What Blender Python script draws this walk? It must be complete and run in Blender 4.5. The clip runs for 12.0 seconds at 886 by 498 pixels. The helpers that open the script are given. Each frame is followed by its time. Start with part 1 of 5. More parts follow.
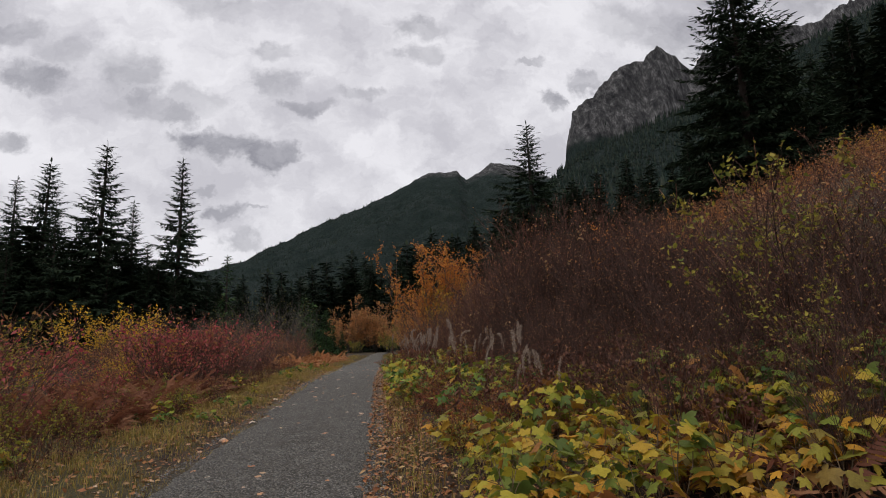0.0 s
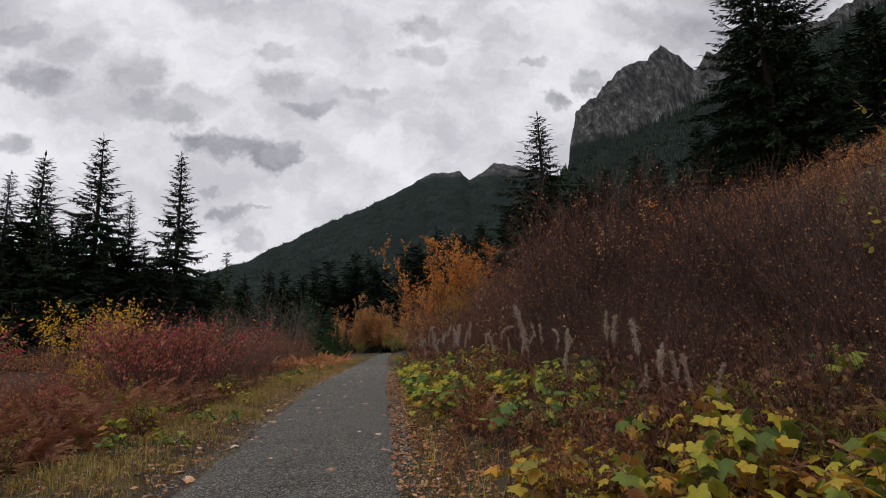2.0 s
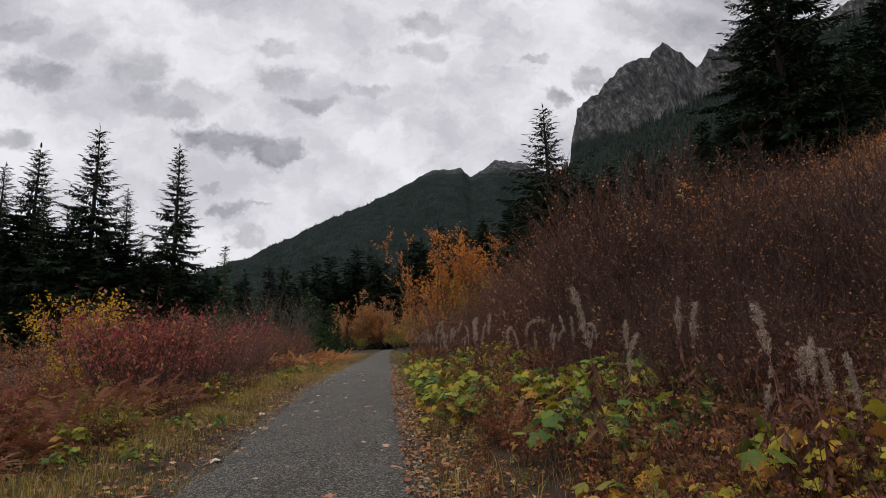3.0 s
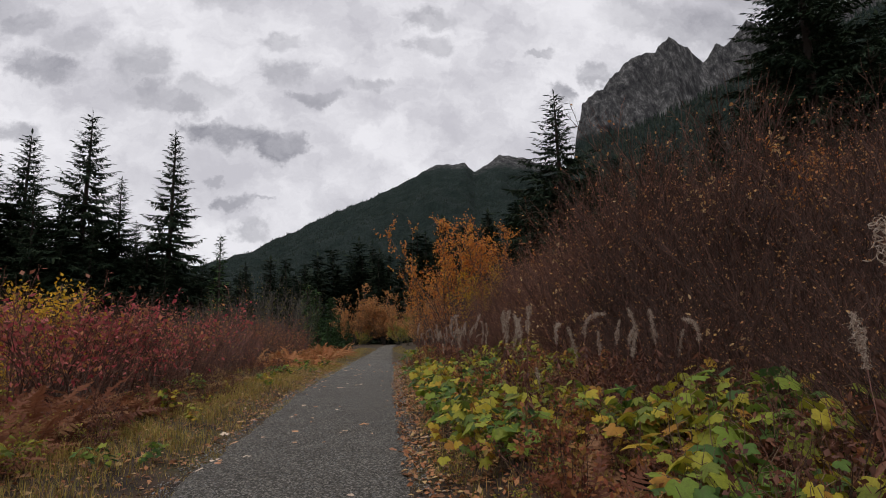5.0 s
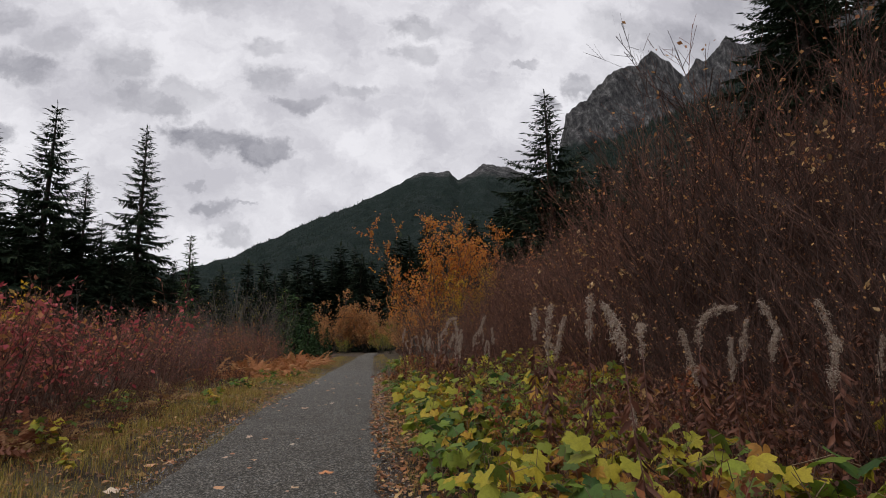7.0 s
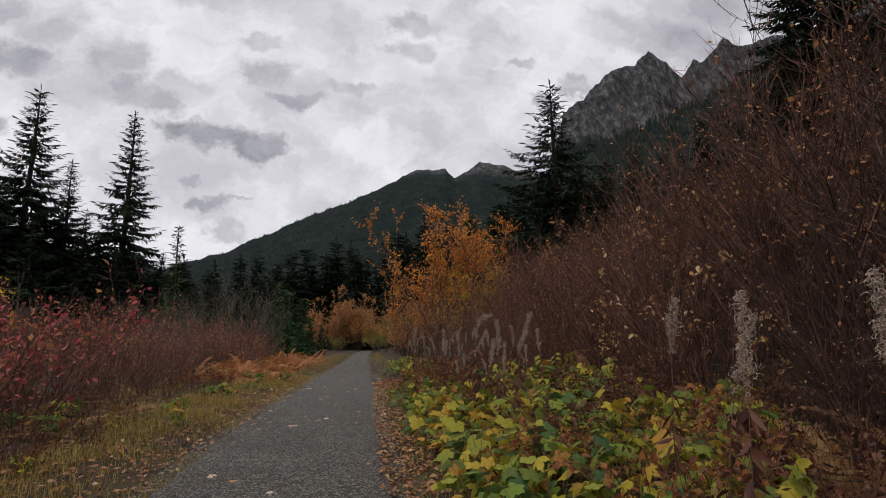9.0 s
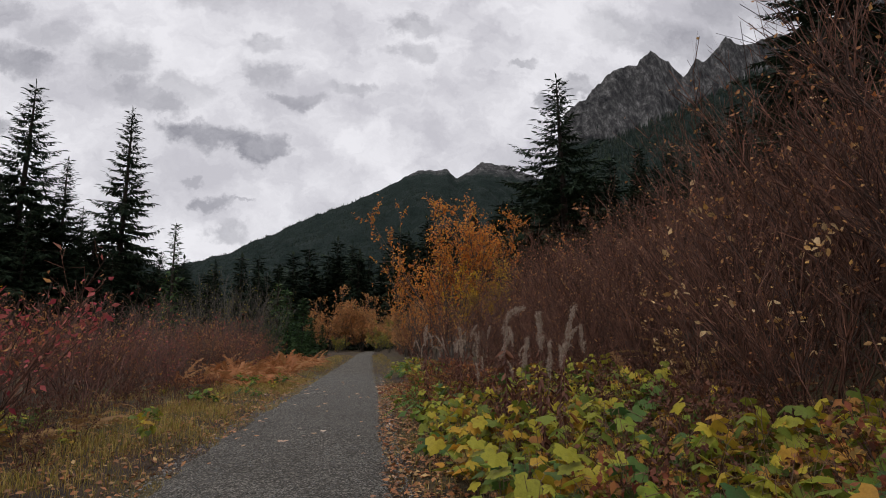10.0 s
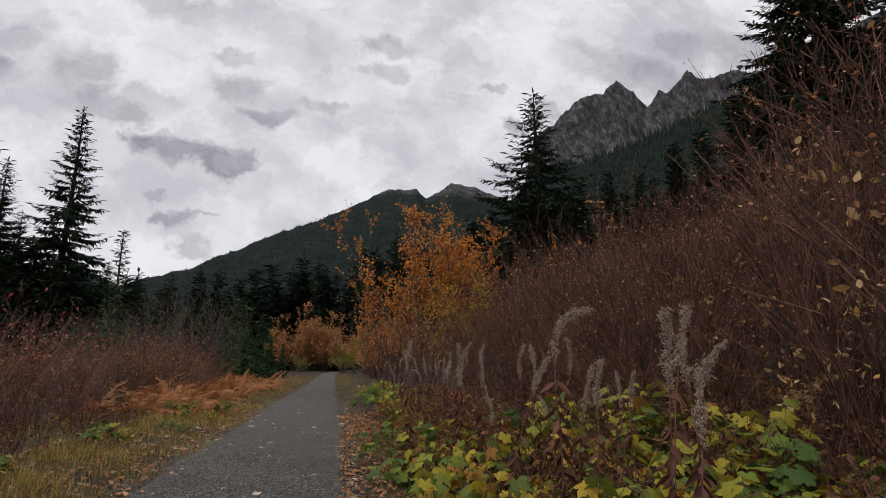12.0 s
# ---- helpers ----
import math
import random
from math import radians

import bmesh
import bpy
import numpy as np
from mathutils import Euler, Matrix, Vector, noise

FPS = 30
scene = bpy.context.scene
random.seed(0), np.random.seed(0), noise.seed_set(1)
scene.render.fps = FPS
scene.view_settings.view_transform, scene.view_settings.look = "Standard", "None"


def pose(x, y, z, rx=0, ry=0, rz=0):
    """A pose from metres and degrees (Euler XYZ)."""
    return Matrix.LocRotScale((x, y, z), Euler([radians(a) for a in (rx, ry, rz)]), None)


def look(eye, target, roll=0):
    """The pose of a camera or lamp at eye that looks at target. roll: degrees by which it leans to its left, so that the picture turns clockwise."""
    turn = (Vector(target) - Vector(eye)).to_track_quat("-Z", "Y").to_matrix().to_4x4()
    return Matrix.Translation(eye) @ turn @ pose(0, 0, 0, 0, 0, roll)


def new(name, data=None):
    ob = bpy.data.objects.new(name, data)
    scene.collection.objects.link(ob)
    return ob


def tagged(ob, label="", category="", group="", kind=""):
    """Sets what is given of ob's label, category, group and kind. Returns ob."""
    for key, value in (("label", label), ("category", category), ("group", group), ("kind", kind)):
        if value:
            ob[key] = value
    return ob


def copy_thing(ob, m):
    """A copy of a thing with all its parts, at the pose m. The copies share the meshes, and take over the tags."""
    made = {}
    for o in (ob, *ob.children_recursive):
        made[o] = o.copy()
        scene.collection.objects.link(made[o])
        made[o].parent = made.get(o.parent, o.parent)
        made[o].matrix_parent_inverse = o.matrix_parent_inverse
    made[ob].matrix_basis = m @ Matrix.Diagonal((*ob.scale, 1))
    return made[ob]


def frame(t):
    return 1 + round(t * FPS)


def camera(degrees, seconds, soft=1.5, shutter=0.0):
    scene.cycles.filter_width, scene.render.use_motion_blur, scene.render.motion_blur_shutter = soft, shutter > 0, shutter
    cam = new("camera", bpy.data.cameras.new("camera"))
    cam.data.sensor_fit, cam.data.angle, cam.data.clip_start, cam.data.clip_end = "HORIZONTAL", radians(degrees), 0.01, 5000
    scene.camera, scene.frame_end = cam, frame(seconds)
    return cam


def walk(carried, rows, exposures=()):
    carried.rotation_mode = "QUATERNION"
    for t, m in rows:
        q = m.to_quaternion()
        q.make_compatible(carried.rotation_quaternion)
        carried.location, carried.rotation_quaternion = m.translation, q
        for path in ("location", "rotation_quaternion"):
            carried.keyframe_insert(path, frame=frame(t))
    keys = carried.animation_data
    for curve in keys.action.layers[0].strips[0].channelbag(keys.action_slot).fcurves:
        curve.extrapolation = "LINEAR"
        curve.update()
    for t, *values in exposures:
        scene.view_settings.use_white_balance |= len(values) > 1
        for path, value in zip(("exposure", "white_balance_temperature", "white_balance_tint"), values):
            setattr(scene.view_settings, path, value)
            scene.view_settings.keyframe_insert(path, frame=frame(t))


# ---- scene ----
cam = camera(79.0, 12.0, soft=1.0)
PATH = [
    (0, (0.399, 0.203, 1.631), (0.627, 2.165, 1.944), -1.9),
    (0.5, (0.34, 0.944, 1.613), (0.558, 2.908, 1.924), -1.9),
    (1, (0.286, 1.644, 1.597), (0.499, 3.608, 1.908), -1.8),
    (1.5, (0.168, 2.338, 1.599), (0.382, 4.302, 1.912), -1.9),
    (2, (0.069, 2.995, 1.581), (0.286, 4.958, 1.896), -1.9),
    (2.5, (0.006, 3.666, 1.59), (0.223, 5.63, 1.897), -1.8),
    (3, (-0.05, 4.382, 1.547), (0.164, 6.347, 1.851), -1.7),
    (5, (-0.024, 7.026, 1.583), (0.178, 8.995, 1.869), -1.3),
    (5.5, (-0.02, 7.707, 1.562), (0.177, 9.678, 1.841), -1.4),
    (6, (-0.007, 8.412, 1.544), (0.19, 10.383, 1.82), -1.4),
    (6.5, (-0.004, 9.101, 1.531), (0.218, 11.067, 1.821), -1.1),
    (7, (0.049, 9.794, 1.54), (0.313, 11.751, 1.854), -0.9),
    (9, (-0.137, 12.138, 1.602), (0.145, 14.094, 1.908), -0.3),
    (9.5, (-0.131, 12.885, 1.572), (0.145, 14.843, 1.875), -0.3),
    (10, (-0.145, 13.571, 1.566), (0.129, 15.528, 1.874), -0.4),
    (10.5, (-0.085, 14.263, 1.571), (0.198, 16.218, 1.881), -0.4),
    (11, (-0.081, 14.95, 1.547), (0.237, 16.896, 1.88), -0.5),
    (11.5, (-0.067, 15.552, 1.55), (0.291, 17.486, 1.909), 0.1),
    (12, (-0.079, 16.095, 1.547), (0.31, 18.019, 1.928), 0.2),
]
walk(cam, [(t, look(eye, target, roll)) for t, eye, target, roll in PATH])

# ---------- sky and light ----------
world = bpy.data.worlds.new("overcast_sky")
scene.world = world
world.use_nodes = True


class Nodes:
    """Short hand for node trees."""

    def __init__(self, tree):
        self.tree = tree
        tree.nodes.clear()

    def add(self, kind, operation="", clamp=False, interpolation="", data="", blend="", feature=""):
        node = self.tree.nodes.new(kind)
        if operation:
            node.operation = operation
        if clamp:
            node.use_clamp = True
        if interpolation:
            node.interpolation_type = interpolation
        if data:
            node.data_type = data
        if blend:
            node.blend_type = blend
        if feature:
            node.feature = feature
        return node

    def put(self, socket, value):
        if isinstance(value, bpy.types.NodeSocket):
            self.tree.links.new(value, socket)
        elif value is not None:
            socket.default_value = value

    def math(self, op, a, b=0.0, clamp=False):
        n = self.add("ShaderNodeMath", operation=op, clamp=clamp)
        self.put(n.inputs[0], a)
        self.put(n.inputs[1], b)
        return n.outputs[0]

    def vec(self, op, a, b=(0, 0, 0)):
        n = self.add("ShaderNodeVectorMath", operation=op)
        self.put(n.inputs[0], a)
        self.put(n.inputs[1], b)
        return n.outputs["Value"] if op == "LENGTH" else n.outputs[0]

    def noise(self, vector, scale, detail=4.0, rough=0.55, colour=False):
        n = self.add("ShaderNodeTexNoise")
        self.put(n.inputs["Vector"], vector)
        n.inputs["Scale"].default_value, n.inputs["Detail"].default_value, n.inputs["Roughness"].default_value = scale, detail, rough
        return n.outputs["Color" if colour else "Fac"]

    def span(self, value, a, b, c=0.0, d=1.0, smooth=True):
        n = self.add("ShaderNodeMapRange", interpolation="SMOOTHSTEP" if smooth else "LINEAR")
        for socket, v in zip(n.inputs[:5], (value, a, b, c, d)):
            self.put(socket, v)
        return n.outputs[0]

    def mix(self, fac, a, b, blend="MIX"):
        n = self.add("ShaderNodeMix", data="RGBA", blend=blend)
        self.put(n.inputs[0], fac)
        for socket, v in ((n.inputs[6], a), (n.inputs[7], b)):
            self.put(socket, (*v, 1) if isinstance(v, tuple) and len(v) == 3 else v)
        return n.outputs[2]

    def ramp(self, fac, colours, step=False):
        n = self.add("ShaderNodeValToRGB")
        r = n.color_ramp
        r.interpolation = "CONSTANT" if step else "LINEAR"
        while len(r.elements) < len(colours):
            r.elements.new(0.5)
        for i, c in enumerate(colours):
            r.elements[i].position = i / (len(colours) if step else max(1, len(colours) - 1))
            r.elements[i].color = (*c, 1)
        self.put(n.inputs[0], fac)
        return n.outputs[0]


# cloud banks: direction (sideways, up, for one ahead), half width, half height, weight
BANKS = [
    (-0.345, 0.372, 0.055, 0.026, 1.00), (-0.275, 0.357, 0.075, 0.030, 1.00), (-0.215, 0.338, 0.05, 0.024, 1.00), (-0.178, 0.345, 0.036, 0.022, 0.95), (-0.43, 0.44, 0.075, 0.036, 0.75), (-0.385, 0.425, 0.06, 0.028, 0.7),
    (-0.46, 0.505, 0.07, 0.055, 0.6), (-0.34, 0.452, 0.07, 0.035, 0.5), (-0.63, 0.49, 0.075, 0.036, 0.7), (-0.67, 0.575, 0.06, 0.03, 0.6), (-0.58, 0.545, 0.06, 0.03, 0.45), (-0.665, 0.368, 0.05, 0.026, 0.75),
    (-0.205, 0.555, 0.055, 0.022, 0.55), (-0.195, 0.485, 0.06, 0.034, 0.6), (-0.15, 0.436, 0.04, 0.018, 0.6), (-0.12, 0.442, 0.035, 0.014, 0.6), (0.09, 0.612, 0.07, 0.024, 0.6), (0.085, 0.558, 0.045, 0.026, 0.55),
    (-0.277, 0.238, 0.036, 0.016, 0.9), (-0.313, 0.283, 0.026, 0.01, 0.6), (-0.235, 0.24, 0.016, 0.006, 0.6), (-0.256, 0.182, 0.04, 0.022, 0.55), (0.353, 0.46, 0.036, 0.022, 0.8), (0.427, 0.50, 0.046, 0.03, 0.75),
    (0.513, 0.64, 0.09, 0.05, 0.5), (-0.034, 0.471, 0.06, 0.014, 0.45), (0.317, 0.546, 0.036, 0.014, 0.5), (-0.316, 0.646, 0.09, 0.03, 0.45), (0.92, 0.71, 0.15, 0.065, 0.6), (0.66, 0.62, 0.14, 0.06, 0.6), (0.78, 0.70, 0.12, 0.05, 0.5), (-0.78, 0.6, 0.12, 0.08, 0.5),
]
n = Nodes(world.node_tree)
way = n.add("ShaderNodeTexCoord").outputs["Generated"]
parts = n.add("ShaderNodeSeparateXYZ")
n.put(parts.inputs[0], way)
ahead = n.math("MAXIMUM", n.math("ABSOLUTE", parts.outputs[1]), 0.12)
flat = n.add("ShaderNodeCombineXYZ")
n.put(flat.inputs[0], n.math("DIVIDE", parts.outputs[0], ahead))
n.put(flat.inputs[1], n.math("DIVIDE", parts.outputs[2], ahead))
bend = n.vec("MULTIPLY", n.vec("SUBTRACT", n.noise(flat.outputs[0], 14.0, 7.0, 0.66, True), (0.5, 0.5, 0.5)), (0.15, 0.10, 0))
bent = n.vec("ADD", flat.outputs[0], bend)
dark = None
for u, v, a, b, weight in BANKS:
    d = n.vec("LENGTH", n.vec("MULTIPLY", n.vec("SUBTRACT", bent, (u, v, 0)), (1 / a, 1 / b, 0)))
    one = n.span(d, 0.45, 1.2, weight, 0.0)
    dark = one if dark is None else n.math("MAXIMUM", dark, one)
mottle = n.add("ShaderNodeMapping")
n.put(mottle.inputs[0], bent)
mottle.inputs["Scale"].default_value = (1.0, 1.45, 1.0)
soft_cloud = n.span(n.noise(mottle.outputs[0], 3.4, 7.0, 0.58), 0.34, 0.64)
ragged = n.span(n.noise(mottle.outputs[0], 9.0, 5.0, 0.6), 0.3, 0.75, 0.55, 1.15)
wisps = n.span(n.noise(mottle.outputs[0], 13.0, 6.0, 0.62), 0.35, 0.65, -0.14, 0.14)
soft_cloud = n.math("ADD", soft_cloud, wisps, True)
white = n.mix(soft_cloud, (0.44, 0.43, 0.465), (0.65, 0.64, 0.67))
cloud = n.mix(n.math("MULTIPLY", n.math("MULTIPLY", dark, ragged), 0.92, True), white, (0.18, 0.178, 0.205))
sky = n.add("ShaderNodeTexSky")
sky.sky_type, sky.sun_disc = "NISHITA", False
sky.sun_elevation, sky.sun_rotation = radians(64), radians(-130)
blue = n.mix(0.06, (0, 0, 0), sky.outputs[0])
veil = n.add("ShaderNodeMix", data="RGBA", blend="ADD")
veil.inputs[0].default_value = 0.06
n.put(veil.inputs[6], cloud)
n.put(veil.inputs[7], blue)
back = n.add("ShaderNodeBackground")
n.put(back.inputs[0], veil.outputs[2])
back.inputs[1].default_value = 1.27
n.put(n.add("ShaderNodeOutputWorld").inputs[0], back.outputs[0])

sun = new("sun", bpy.data.lights.new("sun", "SUN"))
sun.data.energy, sun.data.angle, sun.data.color = 1.5, radians(40), (1.0, 0.965, 0.91)
sun.matrix_world = look((-17, -14, 46), (0, 0, 0))


# ---------- materials ----------
def material(name):
    m = bpy.data.materials.new(name)
    m.use_nodes = True
    return m, Nodes(m.node_tree)


def finish(n, colour, rough=0.7, height=None, strength=0.3, distance=0.02, translucent=0.0, specular=0.3):
    p = n.add("ShaderNodeBsdfPrincipled")
    n.put(p.inputs["Base Color"], colour)
    n.put(p.inputs["Roughness"], rough)
    p.inputs["Specular IOR Level"].default_value = specular
    if height is not None:
        bump = n.add("ShaderNodeBump")
        bump.inputs["Strength"].default_value, bump.inputs["Distance"].default_value = strength, distance
        n.put(bump.inputs["Height"], height)
        n.put(p.inputs["Normal"], bump.outputs[0])
    out = n.add("ShaderNodeOutputMaterial")
    shader = p.outputs[0]
    if translucent:
        t = n.add("ShaderNodeBsdfTranslucent")
        n.put(t.inputs[0], colour)
        mixed = n.add("ShaderNodeMixShader")
        mixed.inputs[0].default_value = translucent
        n.put(mixed.inputs[1], shader)
        n.put(mixed.inputs[2], t.outputs[0])
        shader = mixed.outputs[0]
    n.put(out.inputs[0], shader)


def leaf_material(name, colours, single=False, rough=0.55, translucent=0.35, blotch=0.28, scale=40.0, specular=0.2):
    """Leaves: a colour for each leaf out of the list, with blotches and darker veins of decay."""
    m, n = material(name)
    rnd = n.add("ShaderNodeObjectInfo").outputs["Random"] if single else n.add("ShaderNodeNewGeometry").outputs["Random Per Island"]
    base = n.ramp(rnd, colours)
    place = n.add("ShaderNodeNewGeometry").outputs["Position"]
    spots = n.span(n.noise(place, scale, 3.0), 0.45, 0.7)
    fine = n.noise(place, scale * 4, 2.0)
    worn = n.mix(n.math("MULTIPLY", spots, blotch), base, (0.07, 0.035, 0.016))
    worn = n.mix(n.span(fine, 0.3, 0.7, 0.0, 0.35), worn, n.mix(1.0, base, (0.6, 0.6, 0.55), "MULTIPLY"))
    finish(n, worn, rough, fine, 0.25, 0.004, translucent, specular)
    return m


def bark_material(name, dark_tone, light_tone, scale=18.0, rough=0.85):
    m, n = material(name)
    geo = n.add("ShaderNodeNewGeometry")
    rnd = geo.outputs["Random Per Island"]
    tone = n.mix(n.math("MULTIPLY", rnd, 0.8), dark_tone, light_tone)
    grain = n.noise(geo.outputs["Position"], scale, 4.0)
    finish(n, n.mix(n.span(grain, 0.3, 0.75, 0.0, 0.6), tone, dark_tone), rough, grain, 0.4, 0.01)
    return m


def ground_material():
    m, n = material("forest_floor")
    place = n.add("ShaderNodeNewGeometry").outputs["Position"]
    broad, mid, fine = n.noise(place, 0.35, 4.0), n.noise(place, 3.0, 5.0), n.noise(place, 28.0, 4.0, 0.7)
    # soil tones set darker to stand in for shade under dense plants
    soil = n.mix(n.span(mid, 0.35, 0.65), (0.018, 0.012, 0.009), (0.055, 0.032, 0.019))
    mossy = n.mix(n.span(fine, 0.35, 0.65), (0.03, 0.03, 0.012), (0.085, 0.062, 0.026))
    c = n.mix(n.span(broad, 0.45, 0.62), soil, mossy)
    c = n.mix(n.span(fine, 0.55, 0.74, 0.0, 0.6), c, (0.12, 0.062, 0.03))
    finish(n, c, 0.95, fine, 0.7, 0.04)
    return m


def gravel_material():
    m, n = material("compacted_gravel")
    place = n.add("ShaderNodeNewGeometry").outputs["Position"]
    cell = n.add("ShaderNodeTexVoronoi", feature="F1")
    n.put(cell.inputs["Vector"], place)
    cell.inputs["Scale"].default_value = 62.0
    grit = n.add("ShaderNodeTexVoronoi", feature="F1")
    n.put(grit.inputs["Vector"], place)
    grit.inputs["Scale"].default_value = 200.0
    tone = n.add("ShaderNodeSeparateColor")
    n.put(tone.inputs[0], cell.outputs["Color"])
    stones = n.ramp(tone.outputs[0], [(0.013, 0.012, 0.0105), (0.052, 0.047, 0.040), (0.092, 0.083, 0.070), (0.36, 0.33, 0.29)])
    sand = n.noise(place, 140.0, 3.0)
    broad = n.noise(place, 1.3, 5.0)
    c = n.mix(n.span(sand, 0.4, 0.7, 0.0, 0.5), stones, (0.068, 0.061, 0.051))
    c = n.mix(n.span(broad, 0.35, 0.7, 0.0, 0.5), c, n.mix(1.0, c, (0.62, 0.60, 0.57), "MULTIPLY"))
    h = n.math("SUBTRACT", n.math("MULTIPLY", sand, 0.5), n.math("ADD", cell.outputs["Distance"], n.math("MULTIPLY", grit.outputs["Distance"], 0.5)))
    finish(n, c, 0.92, h, 1.0, 0.016)
    return m


def mountain_material(name, tree_line, bare):
    """Grey cracked rock, with dark woods and scrub below the tree line."""
    m, n = material(name)
    geo = n.add("ShaderNodeNewGeometry")
    place = geo.outputs["Position"]
    xyz = n.add("ShaderNodeSeparateXYZ")
    n.put(xyz.inputs[0], place)
    crack = n.add("ShaderNodeMapping")
    n.put(crack.inputs[0], place)
    crack.inputs["Rotation"].default_value = (0.5, 0.35, 0.2)
    crack.inputs["Scale"].default_value = (1.0, 1.0, 0.38)
    ridges = n.noise(crack.outputs[0], 0.045, 10.0, 0.74)
    fine = n.noise(crack.outputs[0], 0.16, 6.0, 0.7)
    rock = n.ramp(n.span(ridges, 0.3, 0.7), [(0.012, 0.012, 0.014), (0.055, 0.055, 0.058), (0.11, 0.108, 0.108), (0.25, 0.245, 0.245)])
    rock = n.mix(n.span(fine, 0.42, 0.66, 0.0, 0.75), rock, (0.032, 0.032, 0.034))
    scrub = n.mix(n.span(fine, 0.35, 0.65), (0.010, 0.018, 0.017), (0.022, 0.033, 0.029))
    edge = n.math("ADD", xyz.outputs[2], n.math("MULTIPLY", n.noise(place, 0.012, 6.0, 0.65), -bare * 2.0))
    c = n.mix(n.span(edge, tree_line - bare, tree_line - bare * 0.3), scrub, rock)
    finish(n, c, 0.95, n.math("ADD", ridges, n.math("MULTIPLY", fine, 0.4)), 1.0, 14.0, 0.0, 0.1)
    return m


GROUND, GRAVEL = ground_material(), gravel_material()
BROWN_STEM = bark_material("brown_stems", (0.024, 0.013, 0.010), (0.30, 0.135, 0.09))
DARK_STEM = bark_material("dark_brown_stems", (0.02, 0.0115, 0.009), (0.16, 0.077, 0.055))
RED_STEM = bark_material("reddish_stems", (0.06, 0.03, 0.025), (0.36, 0.18, 0.145))
GREY_STEM = bark_material("grey_stems", (0.06, 0.052, 0.045), (0.16, 0.14, 0.12))
PALE_STEM = bark_material("dry_stems", (0.10, 0.06, 0.035), (0.26, 0.19, 0.12))
BARK = bark_material("conifer_bark", (0.03, 0.022, 0.018), (0.08, 0.06, 0.05), 6.0)
NEEDLE = leaf_material("conifer_needles", [(0.014, 0.026, 0.018), (0.024, 0.042, 0.027), (0.034, 0.056, 0.033), (0.046, 0.066, 0.038)], rough=0.7, translucent=0.1, blotch=0.2, scale=3.0, specular=0.04)
FAR_NEEDLE = leaf_material("far_conifer_needles", [(0.008, 0.0150, 0.0135), (0.012, 0.0215, 0.0185), (0.018, 0.029, 0.0235), (0.030, 0.040, 0.031)], rough=0.8, translucent=0.0, blotch=0.2, scale=0.3, specular=0.04)
VALLEY_NEEDLE = leaf_material("valley_conifer_needles", [(0.013, 0.024, 0.017), (0.021, 0.035, 0.024), (0.031, 0.047, 0.030), (0.045, 0.060, 0.038)], rough=0.8, translucent=0.05, blotch=0.2, scale=0.5, specular=0.04)
YOUNG_NEEDLE = leaf_material("young_conifer_needles", [(0.028, 0.058, 0.028), (0.045, 0.085, 0.036), (0.075, 0.12, 0.045)], rough=0.65, translucent=0.1, blotch=0.15, scale=6.0, specular=0.04)
TAN_LEAF = leaf_material("withered_tan_leaves", [(0.32, 0.125, 0.055), (0.44, 0.20, 0.08), (0.62, 0.36, 0.14), (0.38, 0.11, 0.05)])
RED_LEAF = leaf_material("red_autumn_leaves", [(0.34, 0.05, 0.065), (0.46, 0.10, 0.10), (0.44, 0.17, 0.08), (0.55, 0.30, 0.07), (0.36, 0.16, 0.08), (0.50, 0.12, 0.12), (0.48, 0.36, 0.07), (0.30, 0.12, 0.08), (0.42, 0.08, 0.09)])
YELLOW_LEAF = leaf_material("yellow_autumn_leaves", [(0.68, 0.36, 0.025), (0.76, 0.46, 0.03), (0.66, 0.43, 0.04), (0.36, 0.30, 0.045)])
PINK_LEAF = leaf_material("pink_red_autumn_leaves", [(0.30, 0.04, 0.06), (0.46, 0.085, 0.10), (0.40, 0.12, 0.10), (0.56, 0.15, 0.14), (0.34, 0.05, 0.065), (0.52, 0.25, 0.08), (0.30, 0.13, 0.08), (0.50, 0.11, 0.12)])
ORANGE_LEAF = leaf_material("orange_autumn_leaves", [(0.62, 0.18, 0.03), (0.74, 0.28, 0.045), (0.72, 0.38, 0.07), (0.52, 0.17, 0.045), (0.66, 0.24, 0.06)])
OLIVE_LEAF = leaf_material("olive_leaves", [(0.12, 0.15, 0.03), (0.24, 0.24, 0.035), (0.40, 0.33, 0.045), (0.16, 0.11, 0.035)])
BROAD_LEAF = leaf_material("broad_leaf_green_to_gold", [(0.07, 0.115, 0.026), (0.19, 0.22, 0.03), (0.34, 0.31, 0.032), (0.44, 0.35, 0.035), (0.48, 0.27, 0.035), (0.27, 0.10, 0.036)], True, scale=28.0)
GOLD_LEAF = leaf_material("broad_leaf_gold", [(0.62, 0.32, 0.035), (0.52, 0.25, 0.035), (0.48, 0.32, 0.04), (0.20, 0.24, 0.035), (0.30, 0.13, 0.04)], True, scale=28.0)
GREEN_LEAF = leaf_material("broad_leaf_green", [(0.045, 0.095, 0.028), (0.09, 0.16, 0.03), (0.17, 0.24, 0.03), (0.30, 0.31, 0.034)], True, scale=28.0)
BROAD_FAR = leaf_material("broad_leaf_joined", [(0.07, 0.115, 0.026), (0.19, 0.22, 0.03), (0.34, 0.31, 0.032), (0.44, 0.35, 0.035), (0.48, 0.27, 0.035), (0.27, 0.10, 0.036)], scale=28.0)
GREEN_FAR = leaf_material("broad_leaf_green_joined", [(0.045, 0.095, 0.028), (0.09, 0.16, 0.03), (0.17, 0.24, 0.03), (0.30, 0.31, 0.034)], scale=28.0)
